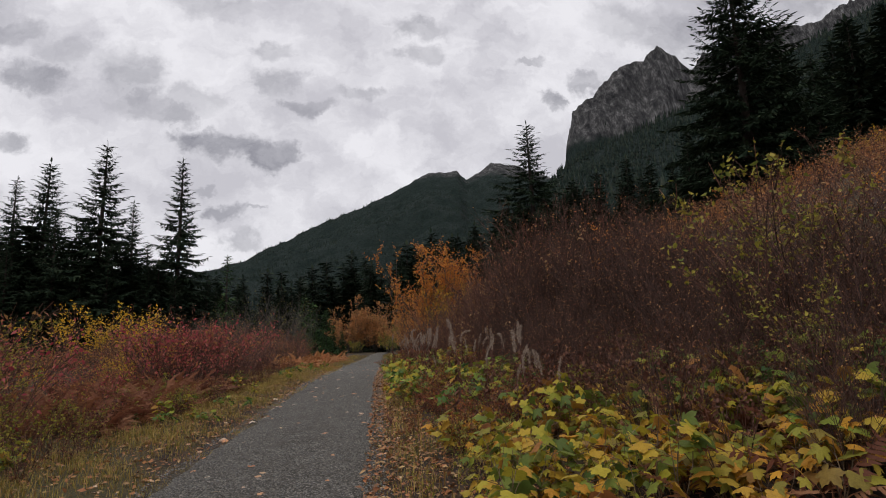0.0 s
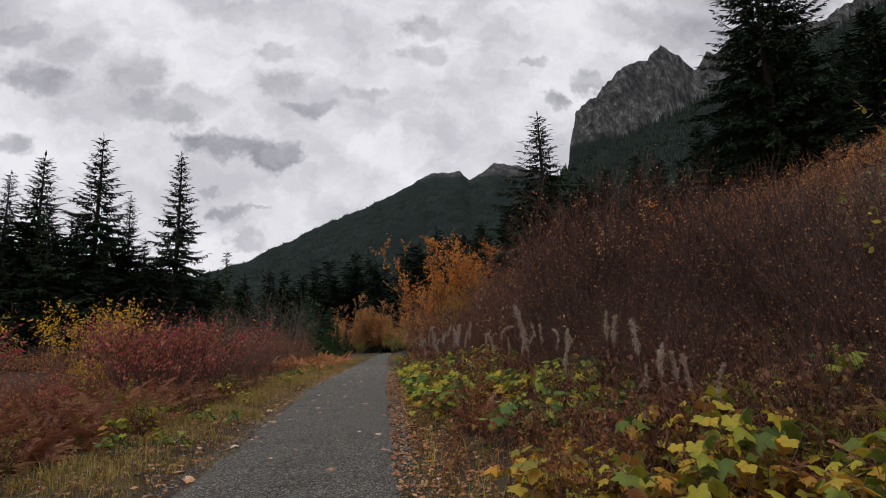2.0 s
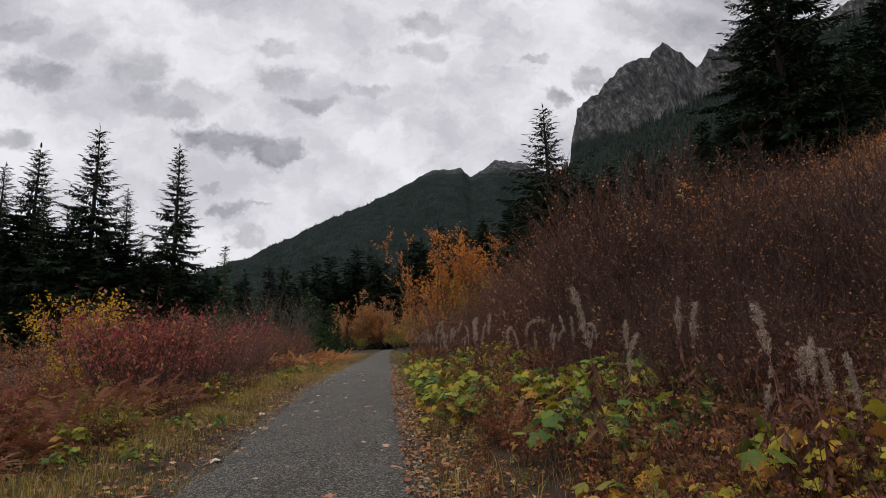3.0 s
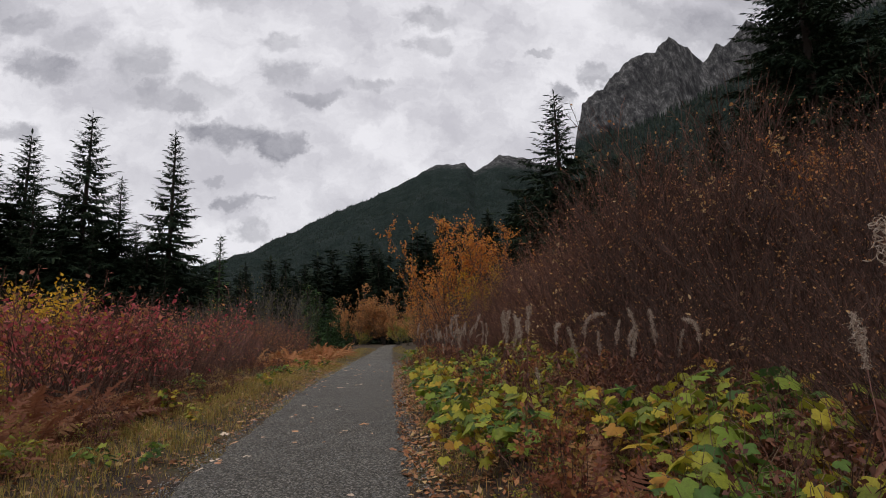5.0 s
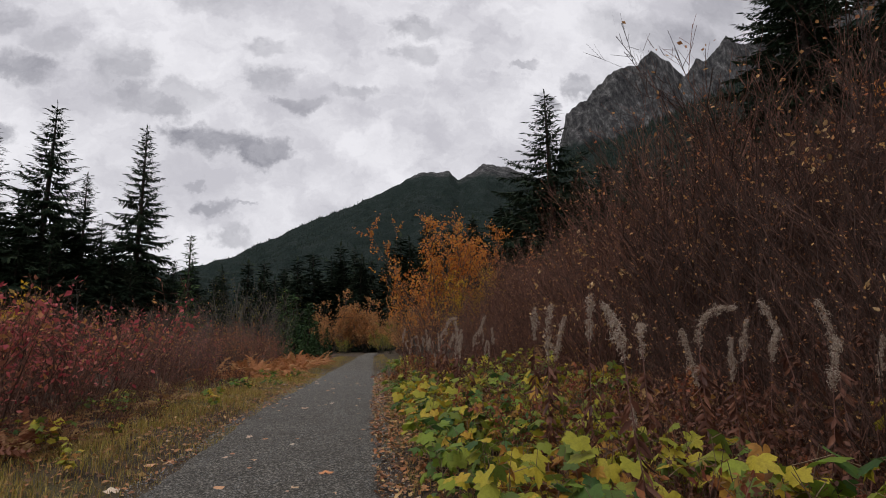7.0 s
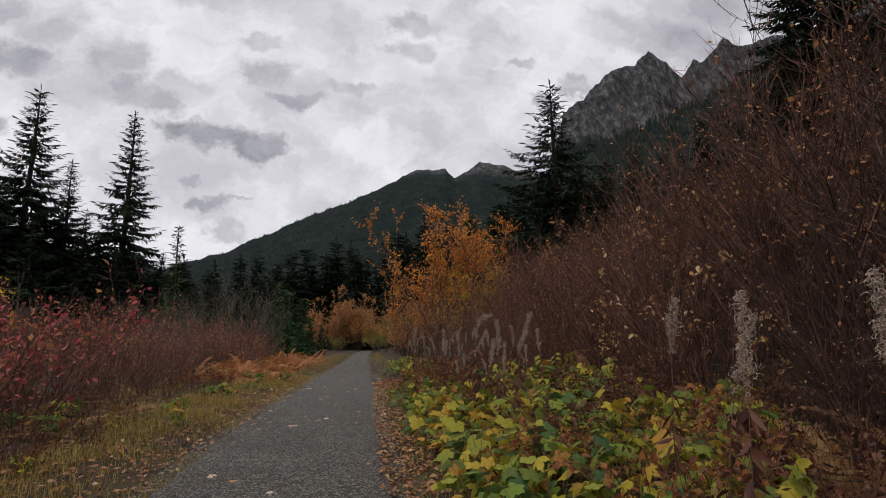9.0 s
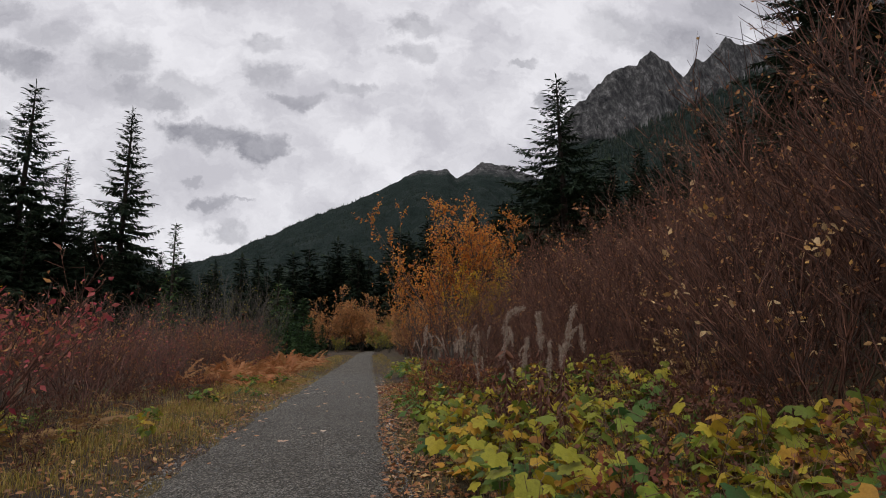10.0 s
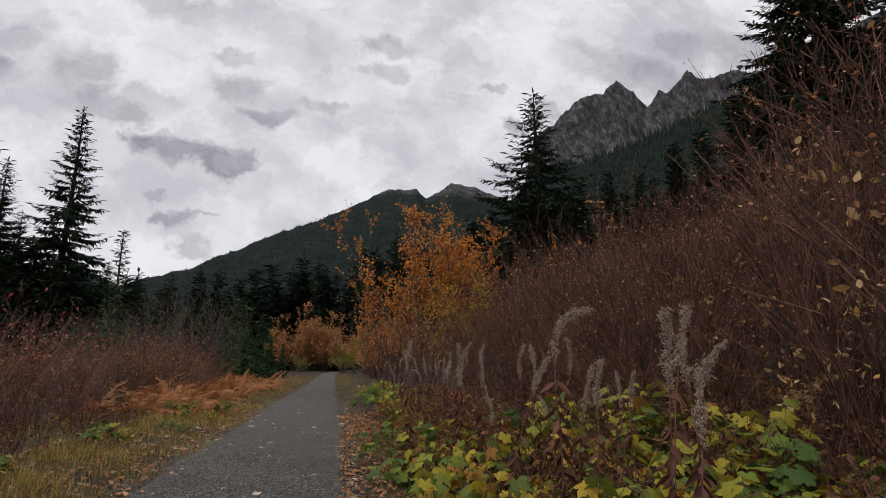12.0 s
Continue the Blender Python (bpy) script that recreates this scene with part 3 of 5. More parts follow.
# ---------- conifers ----------
def conifer_meshes(seed, height, whorl, sprays, spray_size, mat, gap=0.06, slim=0.17, ragged=0.25, bare_top=0.0, shape=SPRAY):
    """Trunk and crown of a conifer: whorls of separate boughs, feathered on both sides and hung with twigs, with gaps between them."""
    rng = np.random.default_rng(seed)
    trunk, crown = Geo(), Geo()
    t = np.linspace(0, 1, 11)
    bend = np.stack([np.sin(t * 3 + seed) * 0.008 * height, np.cos(t * 2.3 + seed) * 0.006 * height, t * height], 1)
    rad = 0.014 * height * (1 - t) ** 0.8 + 0.018
    trunk.tubes(bend[:-1], bend[1:], rad[:-1], rad[1:], 7)
    tip, fr, size = [], [], []
    h = gap
    p0, p1, r0, r1 = [], [], [], []
    while h < 0.99:
        full = slim * height * min(1.0, 0.6 + 1.6 * h) * (1 - h) ** 1.02 * (0.75 if h > 0.72 and bare_top else 1) + 0.006 * height
        for a in rng.uniform(0, 2 * np.pi) + np.arange(k_limbs := rng.integers(5, 8)) * 2 * np.pi / k_limbs + rng.normal(0, 0.25, k_limbs):
            length = full * rng.uniform(1 - ragged * 1.5, 1 + ragged * 0.6)
            rise, droop = 0.75 * (h - 0.5) + rng.normal(0, 0.07), 0.42 * (1 - h) + 0.04
            lift = rng.uniform(0.1, 0.3)
            k = max(4, int(sprays * length / (slim * height)))
            u = 0.12 + 0.88 * (np.arange(k) + rng.uniform(0.1, 0.9, k)) / k
            out = np.array([math.cos(a), math.sin(a), 0])
            foot = h + rng.normal(0, 0.25) * whorl / height
            base = np.array([np.interp(foot, t, bend[:, 0]), np.interp(foot, t, bend[:, 1]), foot * height])

            def spot(u):
                u = np.asarray(u)[:, None]
                return base + out * (u * length) + np.array([0, 0, 1]) * (rise * u - droop * u ** 1.5 + lift * u ** 4) * length

            c = spot([0, 0.35, 0.7, 1.0])
            p0 += [c[0], c[1], c[2]]
            p1 += [c[1], c[2], c[3]]
            r0 += [0.0018 * height * (1 - h) + 0.01, 0.0014 * height * (1 - h) + 0.008, 0.008]
            r1 += [0.0014 * height * (1 - h) + 0.008, 0.008, 0.004]
            side = np.array([-out[1], out[0], 0])
            hang = (rng.uniform(0, 1, (k, 1)) < 0.35) * rng.uniform(0.5, 1.3, (k, 1))
            away = rng.choice([-1, 1], k)[:, None] * side * rng.uniform(0.3, 0.9, (k, 1)) + out * rng.uniform(0.5, 1.0, (k, 1)) + np.array([0, 0, -1]) * (hang + rng.uniform(-0.1, 0.35, (k, 1)))
            tip.append(spot(u))
            fr.append(frames_of(away, rng, 0.5))
            size.append(spray_size * (0.35 + 0.65 * np.sin(np.pi * (0.15 + 0.8 * u)) ** 0.8) * rng.uniform(0.6, 1.25, k) * min(1.0, 0.3 + 0.9 * length / (slim * height)))
            tip.append(c[3:])
            fr.append(frames_of(out[None] + np.array([[0, 0, lift]]), rng, 0.4))
            size.append(np.array([spray_size * 0.7]))
        h += whorl / height * rng.uniform(0.6, 1.4) * (1.15 - 0.5 * h)
    trunk.tubes(p0, p1, r0, r1)
    tip.append(bend[-1:] - np.array([[0, 0, 0.3]]))
    fr.append(frames_of(np.array([[0.05, 0, 1.0]]), rng, 0.1))
    size.append(np.array([spray_size * 0.9]))
    crown.scatter(shape, np.concatenate(tip), np.concatenate(fr), np.concatenate(size))
    return trunk.mesh("trunk", BARK), crown.mesh("crown", mat)


def conifer(meshes, label, group, x, y, height_scale, turn, sink=0.0, width=1.0, name="conifer", z=None):
    z = float(land(x, y)) - 0.1 - sink if z is None else z
    tree = thing(name, label, "tree", group, pose(x, y, z, 0, 0, turn))
    tree.scale = (height_scale * width, height_scale * width, height_scale)
    part("trunk", meshes[0], tree)
    part("crown", meshes[1], tree)
    return tree


TALL = [conifer_meshes(11, 28, 0.62, 165, 1.0, NEEDLE, 0.03, 0.25, 0.34, shape=BOUGH), conifer_meshes(12, 28, 0.62, 150, 0.95, NEEDLE, 0.03, 0.22, 0.4, shape=BOUGH), conifer_meshes(13, 28, 0.6, 165, 1.0, NEEDLE, 0.03, 0.26, 0.4, shape=BOUGH)]
HILL = [conifer_meshes(14, 24, 0.58, 165, 0.9, NEEDLE, 0.02, 0.32, 0.5, 1.0, shape=BOUGH), conifer_meshes(15, 34, 0.62, 230, 1.05, NEEDLE, 0.02, 0.30, 0.4, shape=BOUGH)]
MIDDLE = [conifer_meshes(k, 24, 0.8, 44, 1.8, VALLEY_NEEDLE, 0.03, 0.18, 0.3) for k in (21, 22, 23, 24)]
YOUNG = [conifer_meshes(31, 6, 0.28, 15, 0.75, YOUNG_NEEDLE, 0.03, 0.26), conifer_meshes(32, 6, 0.3, 15, 0.75, YOUNG_NEEDLE, 0.03, 0.24)]

rng = np.random.default_rng(5)
for k, (x, y, top, kind, wide) in enumerate([
        (-35.6, 72.5, 28.2, 0, 1.2), (-26.7, 75, 26.6, 1, 1.12), (-43.7, 75, 26.5, 2, 1.15), (-47.6, 75.5, 24.2, 1, 1.1), (-32.6, 75, 20.6, 1, 1.1), (-52.0, 74, 24.0, 0, 1.0),
        (-39.5, 70, 19.0, 2, 1.1), (-48.0, 70, 18.0, 2, 1.1), (-33.0, 70, 14.0, 2, 1.2), (-42.0, 66, 13.0, 0, 1.3), (-29.0, 72, 12.0, 2, 1.2), (-56, 70, 20, 0, 1.2), (-60, 66, 22, 2, 1.1), (-24.0, 79, 11.0, 2, 1.3), (-50, 64, 15, 0, 1.3), (-38, 73.5, 17, 1, 1.4), (-30.4, 74, 15, 0, 1.4), (-45.5, 72, 18, 2, 1.3), (-26, 73, 9, 2, 1.5), (-36, 70, 12, 1, 1.6), (-53, 70, 17, 1, 1.3)]):
    conifer(TALL[kind], "tall dark green spruce at the meadow's edge", "spruces by the meadow", x, y, (top - float(land(x, y))) / 28, k * 67, 0, wide)
for k in range(32):
    x, y = -62 + k * 1.28 + rng.uniform(-1, 1), 74 + rng.uniform(-4, 10)
    conifer(MIDDLE[k % 4], "dark spruce filling the wood's edge", "spruces by the meadow", x, y, float(np.interp(x, [-62, -40, -22], [21, 17, 10.5])) * rng.uniform(0.8, 1.1) / 24, k * 67, 0, 1.7)
conifer(HILL[0], "lone ragged fir with a thin top on the hillside", "", 19.6, 65.5, (28.6 - float(land(19.6, 65.5))) / 24, 20, 0, 1.5)
conifer(HILL[1], "large dense dark fir on the brushy hillside", "", 38.8, 50.5, (42.5 - float(land(38.8, 50.5))) / 34, 75, 0, 1.36)
for x, y, top, w in [(46.0, 53.0, 29, 1.2), (43.0, 48.0, 25, 1.2), (54, 62, 36, 1.0), (35.0, 55, 22, 1.2), (62, 66, 40, 1.0)]:
    conifer(HILL[1], "dark fir beside the large fir on the hillside", "firs on the hillside", x, y, (top - float(land(x, y))) / 34, x * 31, 0, w)
for x, y, hgt in [(-6.9, 72, 6.2), (-5.8, 70, 4.0), (-8.8, 74, 7.2), (-5.0, 74, 3.4), (-10.4, 78, 8.6), (-6.6, 66, 3.2), (-8.0, 69, 4.6), (-9.6, 66, 4.0)]:
    conifer(YOUNG[int(hgt) % 2], "young bright green conifer beside the trail", "young conifers by the trail", x, y, hgt / 6, x * 50, name="young_conifer")
# front row of the valley woods
for k in range(104):
    x = -62 + k * 1.17 + rng.uniform(-1.5, 1.5)
    y = 130 + rng.uniform(-8, 26) + abs(x) * 0.08
    ideal = 24.5 if x > -14 else 21 + 0.03 * x
    conifer(MIDDLE[k % 4], "dark green conifer in the valley woods", "conifers of the valley woods", x, y, ideal * rng.uniform(0.72, 1.04) / 24, k * 73, 0, rng.uniform(1.2, 1.6))


def far_tree(seed):
    rng = np.random.default_rng(seed)
    v, f = [], []
    for z0, z1, r in ((0.0, 0.5, 0.17), (0.28, 0.78, 0.125), (0.58, 1.0, 0.075)):
        b = len(v)
        v.append((0, 0, z1))
        for i in range(7):
            a = i * 2 * math.pi / 7
            q = r * rng.uniform(0.6, 1.25)
            v.append((q * math.cos(a), q * math.sin(a), z0 + rng.uniform(-0.04, 0.05)))
        f += [(b, b + 1 + i, b + 1 + (i + 1) % 7) for i in range(7)]
    return v, f


def woods(name, label, places, heights, seed):
    rng = np.random.default_rng(seed)
    g = Geo()
    places, heights = np.asarray(places), np.asarray(heights)
    pick = rng.integers(0, 4, len(places))
    for k in range(4):
        sel = pick == k
        a = rng.uniform(0, 6.3, sel.sum())
        c, s, o, i = np.cos(a), np.sin(a), np.zeros(sel.sum()), np.ones(sel.sum())
        fr = np.stack([np.stack([c, -s, o], 1), np.stack([s, c, o], 1), np.stack([o, o, i], 1)], 1)
        g.scatter(far_tree(50 + k), places[sel], fr, heights[sel])
    tagged(new(name, g.mesh(name, FAR_NEEDLE)), label, "woods", kind="stuff")


def on_side(side, count, lo, hi, seed, keep=None):
    rng = np.random.default_rng(seed)
    i = rng.integers(0, side.shape[0], count)
    j = (lo + (hi - lo) * rng.uniform(0, 1, count)) * (side.shape[1] - 1)
    p = side[i, j.astype(int)] + rng.normal(0, 2.0, (count, 3)) * np.array([1, 1, 0])
    return p if keep is None else p[keep(p, rng)]


p = on_side(mid_side, 24000, 0.0, 0.97, 1, lambda p, r: (np.abs(p[:, 0] / p[:, 1] + 0.05) < 0.5) & (p[:, 2] < 640 + r.normal(0, 50, len(p))))
woods("mountain_woods", "dark conifer woods covering the mountain side", p - np.array([0, 0, 3]), np.random.default_rng(2).uniform(6, 13, len(p)), 3)
p = on_side(peak_side, 5000, 0.12, 0.97, 4, lambda p, r: p[:, 2] < 600 + 0.2 * (p[:, 0] - 660) + r.normal(0, 40, len(p)))
woods("peak_woods", "conifer woods climbing to the foot of the cliff", p - np.array([0, 0, 3]), np.random.default_rng(5).uniform(11, 22, len(p)), 6)
p = on_side(spur_side, 11000, 0.0, 0.97, 7, lambda p, r: p[:, 0] / p[:, 1] < 1.7)
woods("spur_woods", "dense dark conifer woods on the steep spur", p - np.array([0, 0, 3]), np.random.default_rng(8).uniform(11, 24, len(p)), 9)
r8 = np.random.default_rng(10)
px, py = r8.uniform(-420, 160, 4200), r8.uniform(150, 620, 4200)
woods("valley_woods", "dark conifer woods filling the valley", np.stack([px, py, land(px, py) - 1], 1), r8.uniform(15, 25, 4200) * np.where(px < -40, 0.8, 1.0), 11)
# woods on the hillside above the brush, and behind the trail's start
for k in range(44):
    x, y = r8.uniform(64, 120), r8.uniform(40, 150)
    conifer(MIDDLE[k % 4], "dark conifer in the woods above the hillside", "conifers above the hillside", x, y, r8.uniform(0.75, 1.15), k * 73, 0, r8.uniform(1.1, 1.4))
px, py = r8.uniform(130, 240, 1300), r8.uniform(-60, 420, 1300)
woods("hillside_woods", "dark conifer woods above the brushy hillside", np.stack([px, py, land(px, py) - 1], 1), r8.uniform(16, 28, 1300), 12)

# ---------- shrubs and broad-leaved trees ----------
def shrub_meshes(seed, height, stems, branches, twigs, leaves, leaf_size, stem_mat, leaf_mat, spread_out=0.35, thick=0.011, low=0.25, shape=LEAF, clump=0.0, arch=0.25, flat=False):
    """Stems fanning from one root, with side branches and twigs, and leaves set on the twigs."""
    rng = np.random.default_rng(seed)
    p0, p1, r0, r1, ends, ways = [], [], [], [], [], []
    t0, t1 = [], []
    s0, s1, q0, q1 = [], [], [], []

    def chain(a, d, length, steps, ra, rb, lift, wander, side=False):
        pts = [a]
        for i in range(steps):
            d = d + rng.normal(0, wander, 3) + np.array([0, 0, lift])
            d = d / np.linalg.norm(d)
            pts.append(pts[-1] + d * length / steps)
        rr = np.linspace(ra, rb, steps + 1)
        for i in range(steps):
            for kept, value in zip((s0, s1, q0, q1) if side else (p0, p1, r0, r1), (pts[i], pts[i + 1], rr[i], rr[i + 1])):
                kept.append(value)
        return pts

    for s in range(stems):
        a = rng.uniform(0, 2 * np.pi)
        lean = rng.uniform(0.1, 1.0) * spread_out * 2
        d = np.array([math.cos(a) * lean, math.sin(a) * lean, 1.0])
        d /= np.linalg.norm(d)
        h = height * rng.uniform(0.55, 1.0)
        root = np.array([math.cos(a), math.sin(a), 0]) * rng.uniform(0, 0.09) * height
        pts = chain(root, d, h, 6, thick * rng.uniform(0.7, 1.2), thick * 0.3, -arch * 0.05, 0.09)
        for b in range(branches):
            u = rng.uniform(low, 0.98)
            i = min(5, int(u * 6))
            base = pts[i] + (pts[i + 1] - pts[i]) * (u * 6 - i)
            turn = rng.uniform(0, 2 * np.pi)
            bd = (pts[i + 1] - pts[i]) / np.linalg.norm(pts[i + 1] - pts[i]) * 0.9 + np.array([math.cos(turn), math.sin(turn), 0.15]) * rng.uniform(0.4, 0.9)
            length = h * (0.38 * (1.1 - u) + 0.06) * rng.uniform(0.6, 1.3)
            bp = chain(base, bd / np.linalg.norm(bd), length, 2, thick * 0.42 * (1.2 - u * 0.6), thick * 0.22, 0.06, 0.12, True)
            for t in range(twigs):
                k = rng.integers(0, 2)
                v = rng.uniform(0, 1)
                tb = bp[k] + (bp[k + 1] - bp[k]) * v
                td = (bp[k + 1] - bp[k]) / (np.linalg.norm(bp[k + 1] - bp[k]) + 1e-6) + rng.normal(0, 0.5, 3) + np.array([0, 0, 0.15])
                td /= np.linalg.norm(td)
                tl = length * rng.uniform(0.2, 0.5)
                t0.append(tb), t1.append(tb + td * tl)
                ends.append(tb + td * tl), ways.append(td)
            ends.append(bp[-1]), ways.append(bp[-1] - bp[-2])
    wood = Geo().ribbons(p0, p1, r0, r1, rng) if flat else Geo().tubes(p0, p1, r0, r1)
    wood = wood.tubes(s0, s1, q0, q1) if height > 6 else wood.ribbons(s0, s1, np.array(q0) * 1.15, np.array(q1) * 1.15, rng)
    wood.ribbons(t0, t1, np.full(len(t0), thick * 0.26), np.full(len(t0), thick * 0.13), rng)
    crown = None
    if leaves:
        ends, ways = np.array(ends), np.array(ways)
        if clump:
            seeds = ends[rng.choice(len(ends), max(3, int(len(ends) * clump)))]
            near = np.min(np.linalg.norm(ends[:, None] - seeds[None], axis=2), axis=1)
            chance = np.exp(-(near / (0.12 * height)) ** 2) + 0.02
            pick = rng.choice(len(ends), leaves, p=chance / chance.sum())
        else:
            pick = rng.integers(0, len(ends), leaves)
        back_off = rng.uniform(0, 1, (leaves, 1)) ** 2 * 0.12 * height
        w = ways[pick] / (np.linalg.norm(ways[pick], axis=1, keepdims=True) + 1e-6)
        at_p = ends[pick] - w * back_off * 0.5 + rng.normal(0, 0.35 * leaf_size, (leaves, 3))
        d = w * 0.5 + rng.normal(0, 0.6, (leaves, 3)) + np.array([0, 0, -0.35])
        crown = Geo().scatter(shape, at_p, frames_of(d, rng), leaf_size * rng.uniform(0.55, 1.3, leaves))
    return wood, crown, stem_mat, leaf_mat


def made(geos):
    """The meshes of a shrub, shared by its copies."""
    wood, crown, stem_mat, leaf_mat = geos
    return wood.mesh("branchwork", stem_mat), crown.mesh("foliage", leaf_mat) if crown else None


def shrub(name, meshes, label, category, group, x, y, scale=1.0, turn=0.0, sink=0.04, tall=1.0):
    ob = thing(name, label, category, group, pose(x, y, float(land(x, y)) - sink, 0, 0, turn))
    ob.scale = (scale, scale, scale * tall)
    tagged(part("branchwork", meshes[0], ob), kind="stuff")
    if meshes[1]:
        tagged(part("foliage", meshes[1], ob), kind="stuff")
    return ob


def upright(a):
    c, s, o, i = np.cos(a), np.sin(a), np.zeros(len(a)), np.ones(len(a))
    return np.stack([np.stack([c, -s, o], 1), np.stack([s, c, o], 1), np.stack([o, o, i], 1)], 1)


def thicket(name, label, kinds, spots, lo, hi, seed):
    """Many far shrubs that nobody could count, woody parts and leaves."""
    rng = np.random.default_rng(seed)
    spots = np.array(spots)
    pick = rng.integers(0, len(kinds), len(spots))
    wood, crowns = Geo(), {}
    for k, (w, c, stem_mat, leaf_mat) in enumerate(kinds):
        p = spots[pick == k]
        if not len(p):
            continue
        at_p, fr, size = np.stack([p[:, 0], p[:, 1], land(p[:, 0], p[:, 1]) - 0.05], 1), upright(rng.uniform(0, 6.3, len(p))), rng.uniform(lo, hi, len(p))
        wood.scatter(w.shape(), at_p, fr, size)
        crowns.setdefault(leaf_mat.name, (Geo(), leaf_mat))[0].scatter(c.shape(), at_p, fr, size)
    root = tagged(new(name, wood.mesh(name, kinds[0][2])), label, "shrubs", kind="stuff")
    for g, mat in crowns.values():
        tagged(part("foliage", g.mesh("foliage", mat), root), kind="stuff")


def low_growth(x, y):
    """A strip of the meadow where the shrubs stay low."""
    return 0.5 if -0.57 < x / y < -0.40 and y < 38 else 1.0


def strew(seed, count, x0, x1, y0, y1, apart, follow=True):
    """Scattered places, none closer than apart; sideways counted from the trail's middle."""
    rng = np.random.default_rng(seed)
    got = []
    for _ in range(count * 12):
        if len(got) >= count:
            break
        y = rng.uniform(y0, y1)
        x = rng.uniform(x0, x1) + (float(path_middle(y)) + 0.97 if follow else 0)
        if all((x - a) ** 2 + (y - b) ** 2 > apart * apart for a, b in got):
            got.append((x, y))
    return got, rng


BARE_GEO = [shrub_meshes(100 + k, 3.9, 26, 11, 5, 230, 0.05, DARK_STEM, TAN_LEAF, 0.30, 0.0112, 0.15, shape=CHIP) for k in range(4)]
BARE = [made(g) for g in BARE_GEO]
BARE_WARM = [made((g[0], g[1], BROWN_STEM, g[3])) for g in BARE_GEO]
MID_GEO = [shrub_meshes(110 + k, 3.7, 15, 8, 4, 420, 0.07, BROWN_STEM, TAN_LEAF, 0.36, 0.014, shape=CHIP, flat=True) for k in range(3)]
FAR_GEO = [shrub_meshes(120 + k, 3.6, 10, 4, 3, 190, 0.13, BROWN_STEM, TAN_LEAF, 0.42, 0.02, shape=CHIP, flat=True) for k in range(3)]
RUST_GEO = [shrub_meshes(125 + k, 3.4, 10, 5, 3, 420, 0.10, BROWN_STEM, ORANGE_LEAF if k else LITTER, 0.36, 0.016, clump=0.1, shape=CHIP, flat=True) for k in range(2)]
GOLD_GEO = shrub_meshes(128, 2.6, 10, 5, 3, 420, 0.12, BROWN_STEM, YELLOW_LEAF, 0.4, 0.014, shape=CHIP, flat=True)
BARE_MID = [made(g) for g in MID_GEO]
RUSTY = [made(g) for g in RUST_GEO]
RED = [made(shrub_meshes(130 + k, 2.9, 11, 8, 4, 250, 0.11, BROWN_STEM, PINK_LEAF if k == 2 else RED_LEAF, 0.30, 0.012, 0.25, shape=LEAF4)) for k in range(3)]
REDBARE = [made(shrub_meshes(135 + k, 2.6, 17, 8, 4, 110, 0.075, RED_STEM, RED_LEAF, 0.3, 0.0095, 0.15, shape=LEAF4)) for k in range(2)]
REDBARE.append(made(shrub_meshes(137, 2.9, 9, 9, 5, 60, 0.07, GREY_STEM, RUSSET_LEAF, 0.34, 0.011, 0.2, shape=LEAF4)))
YELLOW = [made(shrub_meshes(140 + k, 2.8, 13, 8, 3, 520, 0.105, RED_STEM, YELLOW_LEAF, 0.28, 0.010, 0.45, shape=LEAF4)) for k in range(2)]
OLIVE = [made(shrub_meshes(145 + k, 1.3, 10, 6, 3, 300, 0.06, BROWN_STEM, OLIVE_LEAF, 0.4, 0.006, 0.2, shape=LEAF4)) for k in range(2)]
TALL_OLIVE = made(shrub_meshes(147, 3.2, 9, 8, 4, 620, 0.07, BROWN_STEM, OLIVE_LEAF, 0.36, 0.013, 0.2, clump=0.1))
GREY = [made(shrub_meshes(150 + k, 6.5, 16, 9, 5, 300, 0.08, GREY_STEM, OLIVE_LEAF, 0.22, 0.024)) for k in range(2)]
RUSSET = [made(shrub_meshes(148 + 50 * k, 0.95, 11, 6, 3, 300, 0.055, BROWN_STEM, RUSSET_LEAF, 0.34, 0.005, 0.15, shape=LEAF4)) for k in range(2)]
SPRIG = made(shrub_meshes(155, 3.4, 5, 6, 3, 130, 0.08, BROWN_STEM, WITHERED, 0.3, 0.010, 0.3, clump=0.12))

LEAFY_SPRIG = made(shrub_meshes(156, 2.2, 4, 6, 3, 70, 0.07, BROWN_STEM, WITHERED, 0.3, 0.009, 0.35, clump=0.3))
for k, (x, y, sc) in enumerate([(3.55, 17.2, 1.0), (4.0, 18.2, 1.1), (3.6, 19.6, 0.85), (4.6, 21.4, 1.1), (3.6, 12.8, 0.8)]):
    shrub("bare_shrub", LEAFY_SPRIG, "thin shrub with withered pale leaves", "shrub", "shrubs with withered pale leaves", x, y, sc, k * 77)

# bank side: near the trail each shrub by itself, further up one thicket
BANK_LABEL = "tall bare reddish-brown shrub on the hillside"
spots, rng = strew(200, 125, 3.6, 9.5, 3.5, 34, 0.8)
for k, (x, y) in enumerate(spots):
    rise = float(np.interp(y, [0, 9, 13, 16, 19.3, 20.6, 23, 34], [0.62, 0.64, 0.86, 1.26, 1.3, 1.08, 1.0, 1.0]))
    edge_fall = float(np.interp(x, [3.4, 4.4, 5.4, 7.0, 8.2, 9.6], [0.55, 0.78, 1.0, 0.98, 0.8, 0.68]))
    shrub("bare_shrub", (BARE if y < 17 else BARE_WARM)[k % 4], BANK_LABEL, "shrub", "bare shrubs on the hillside", x, y, rng.uniform(0.85, 1.08) * edge_fall * rise, k * 77)
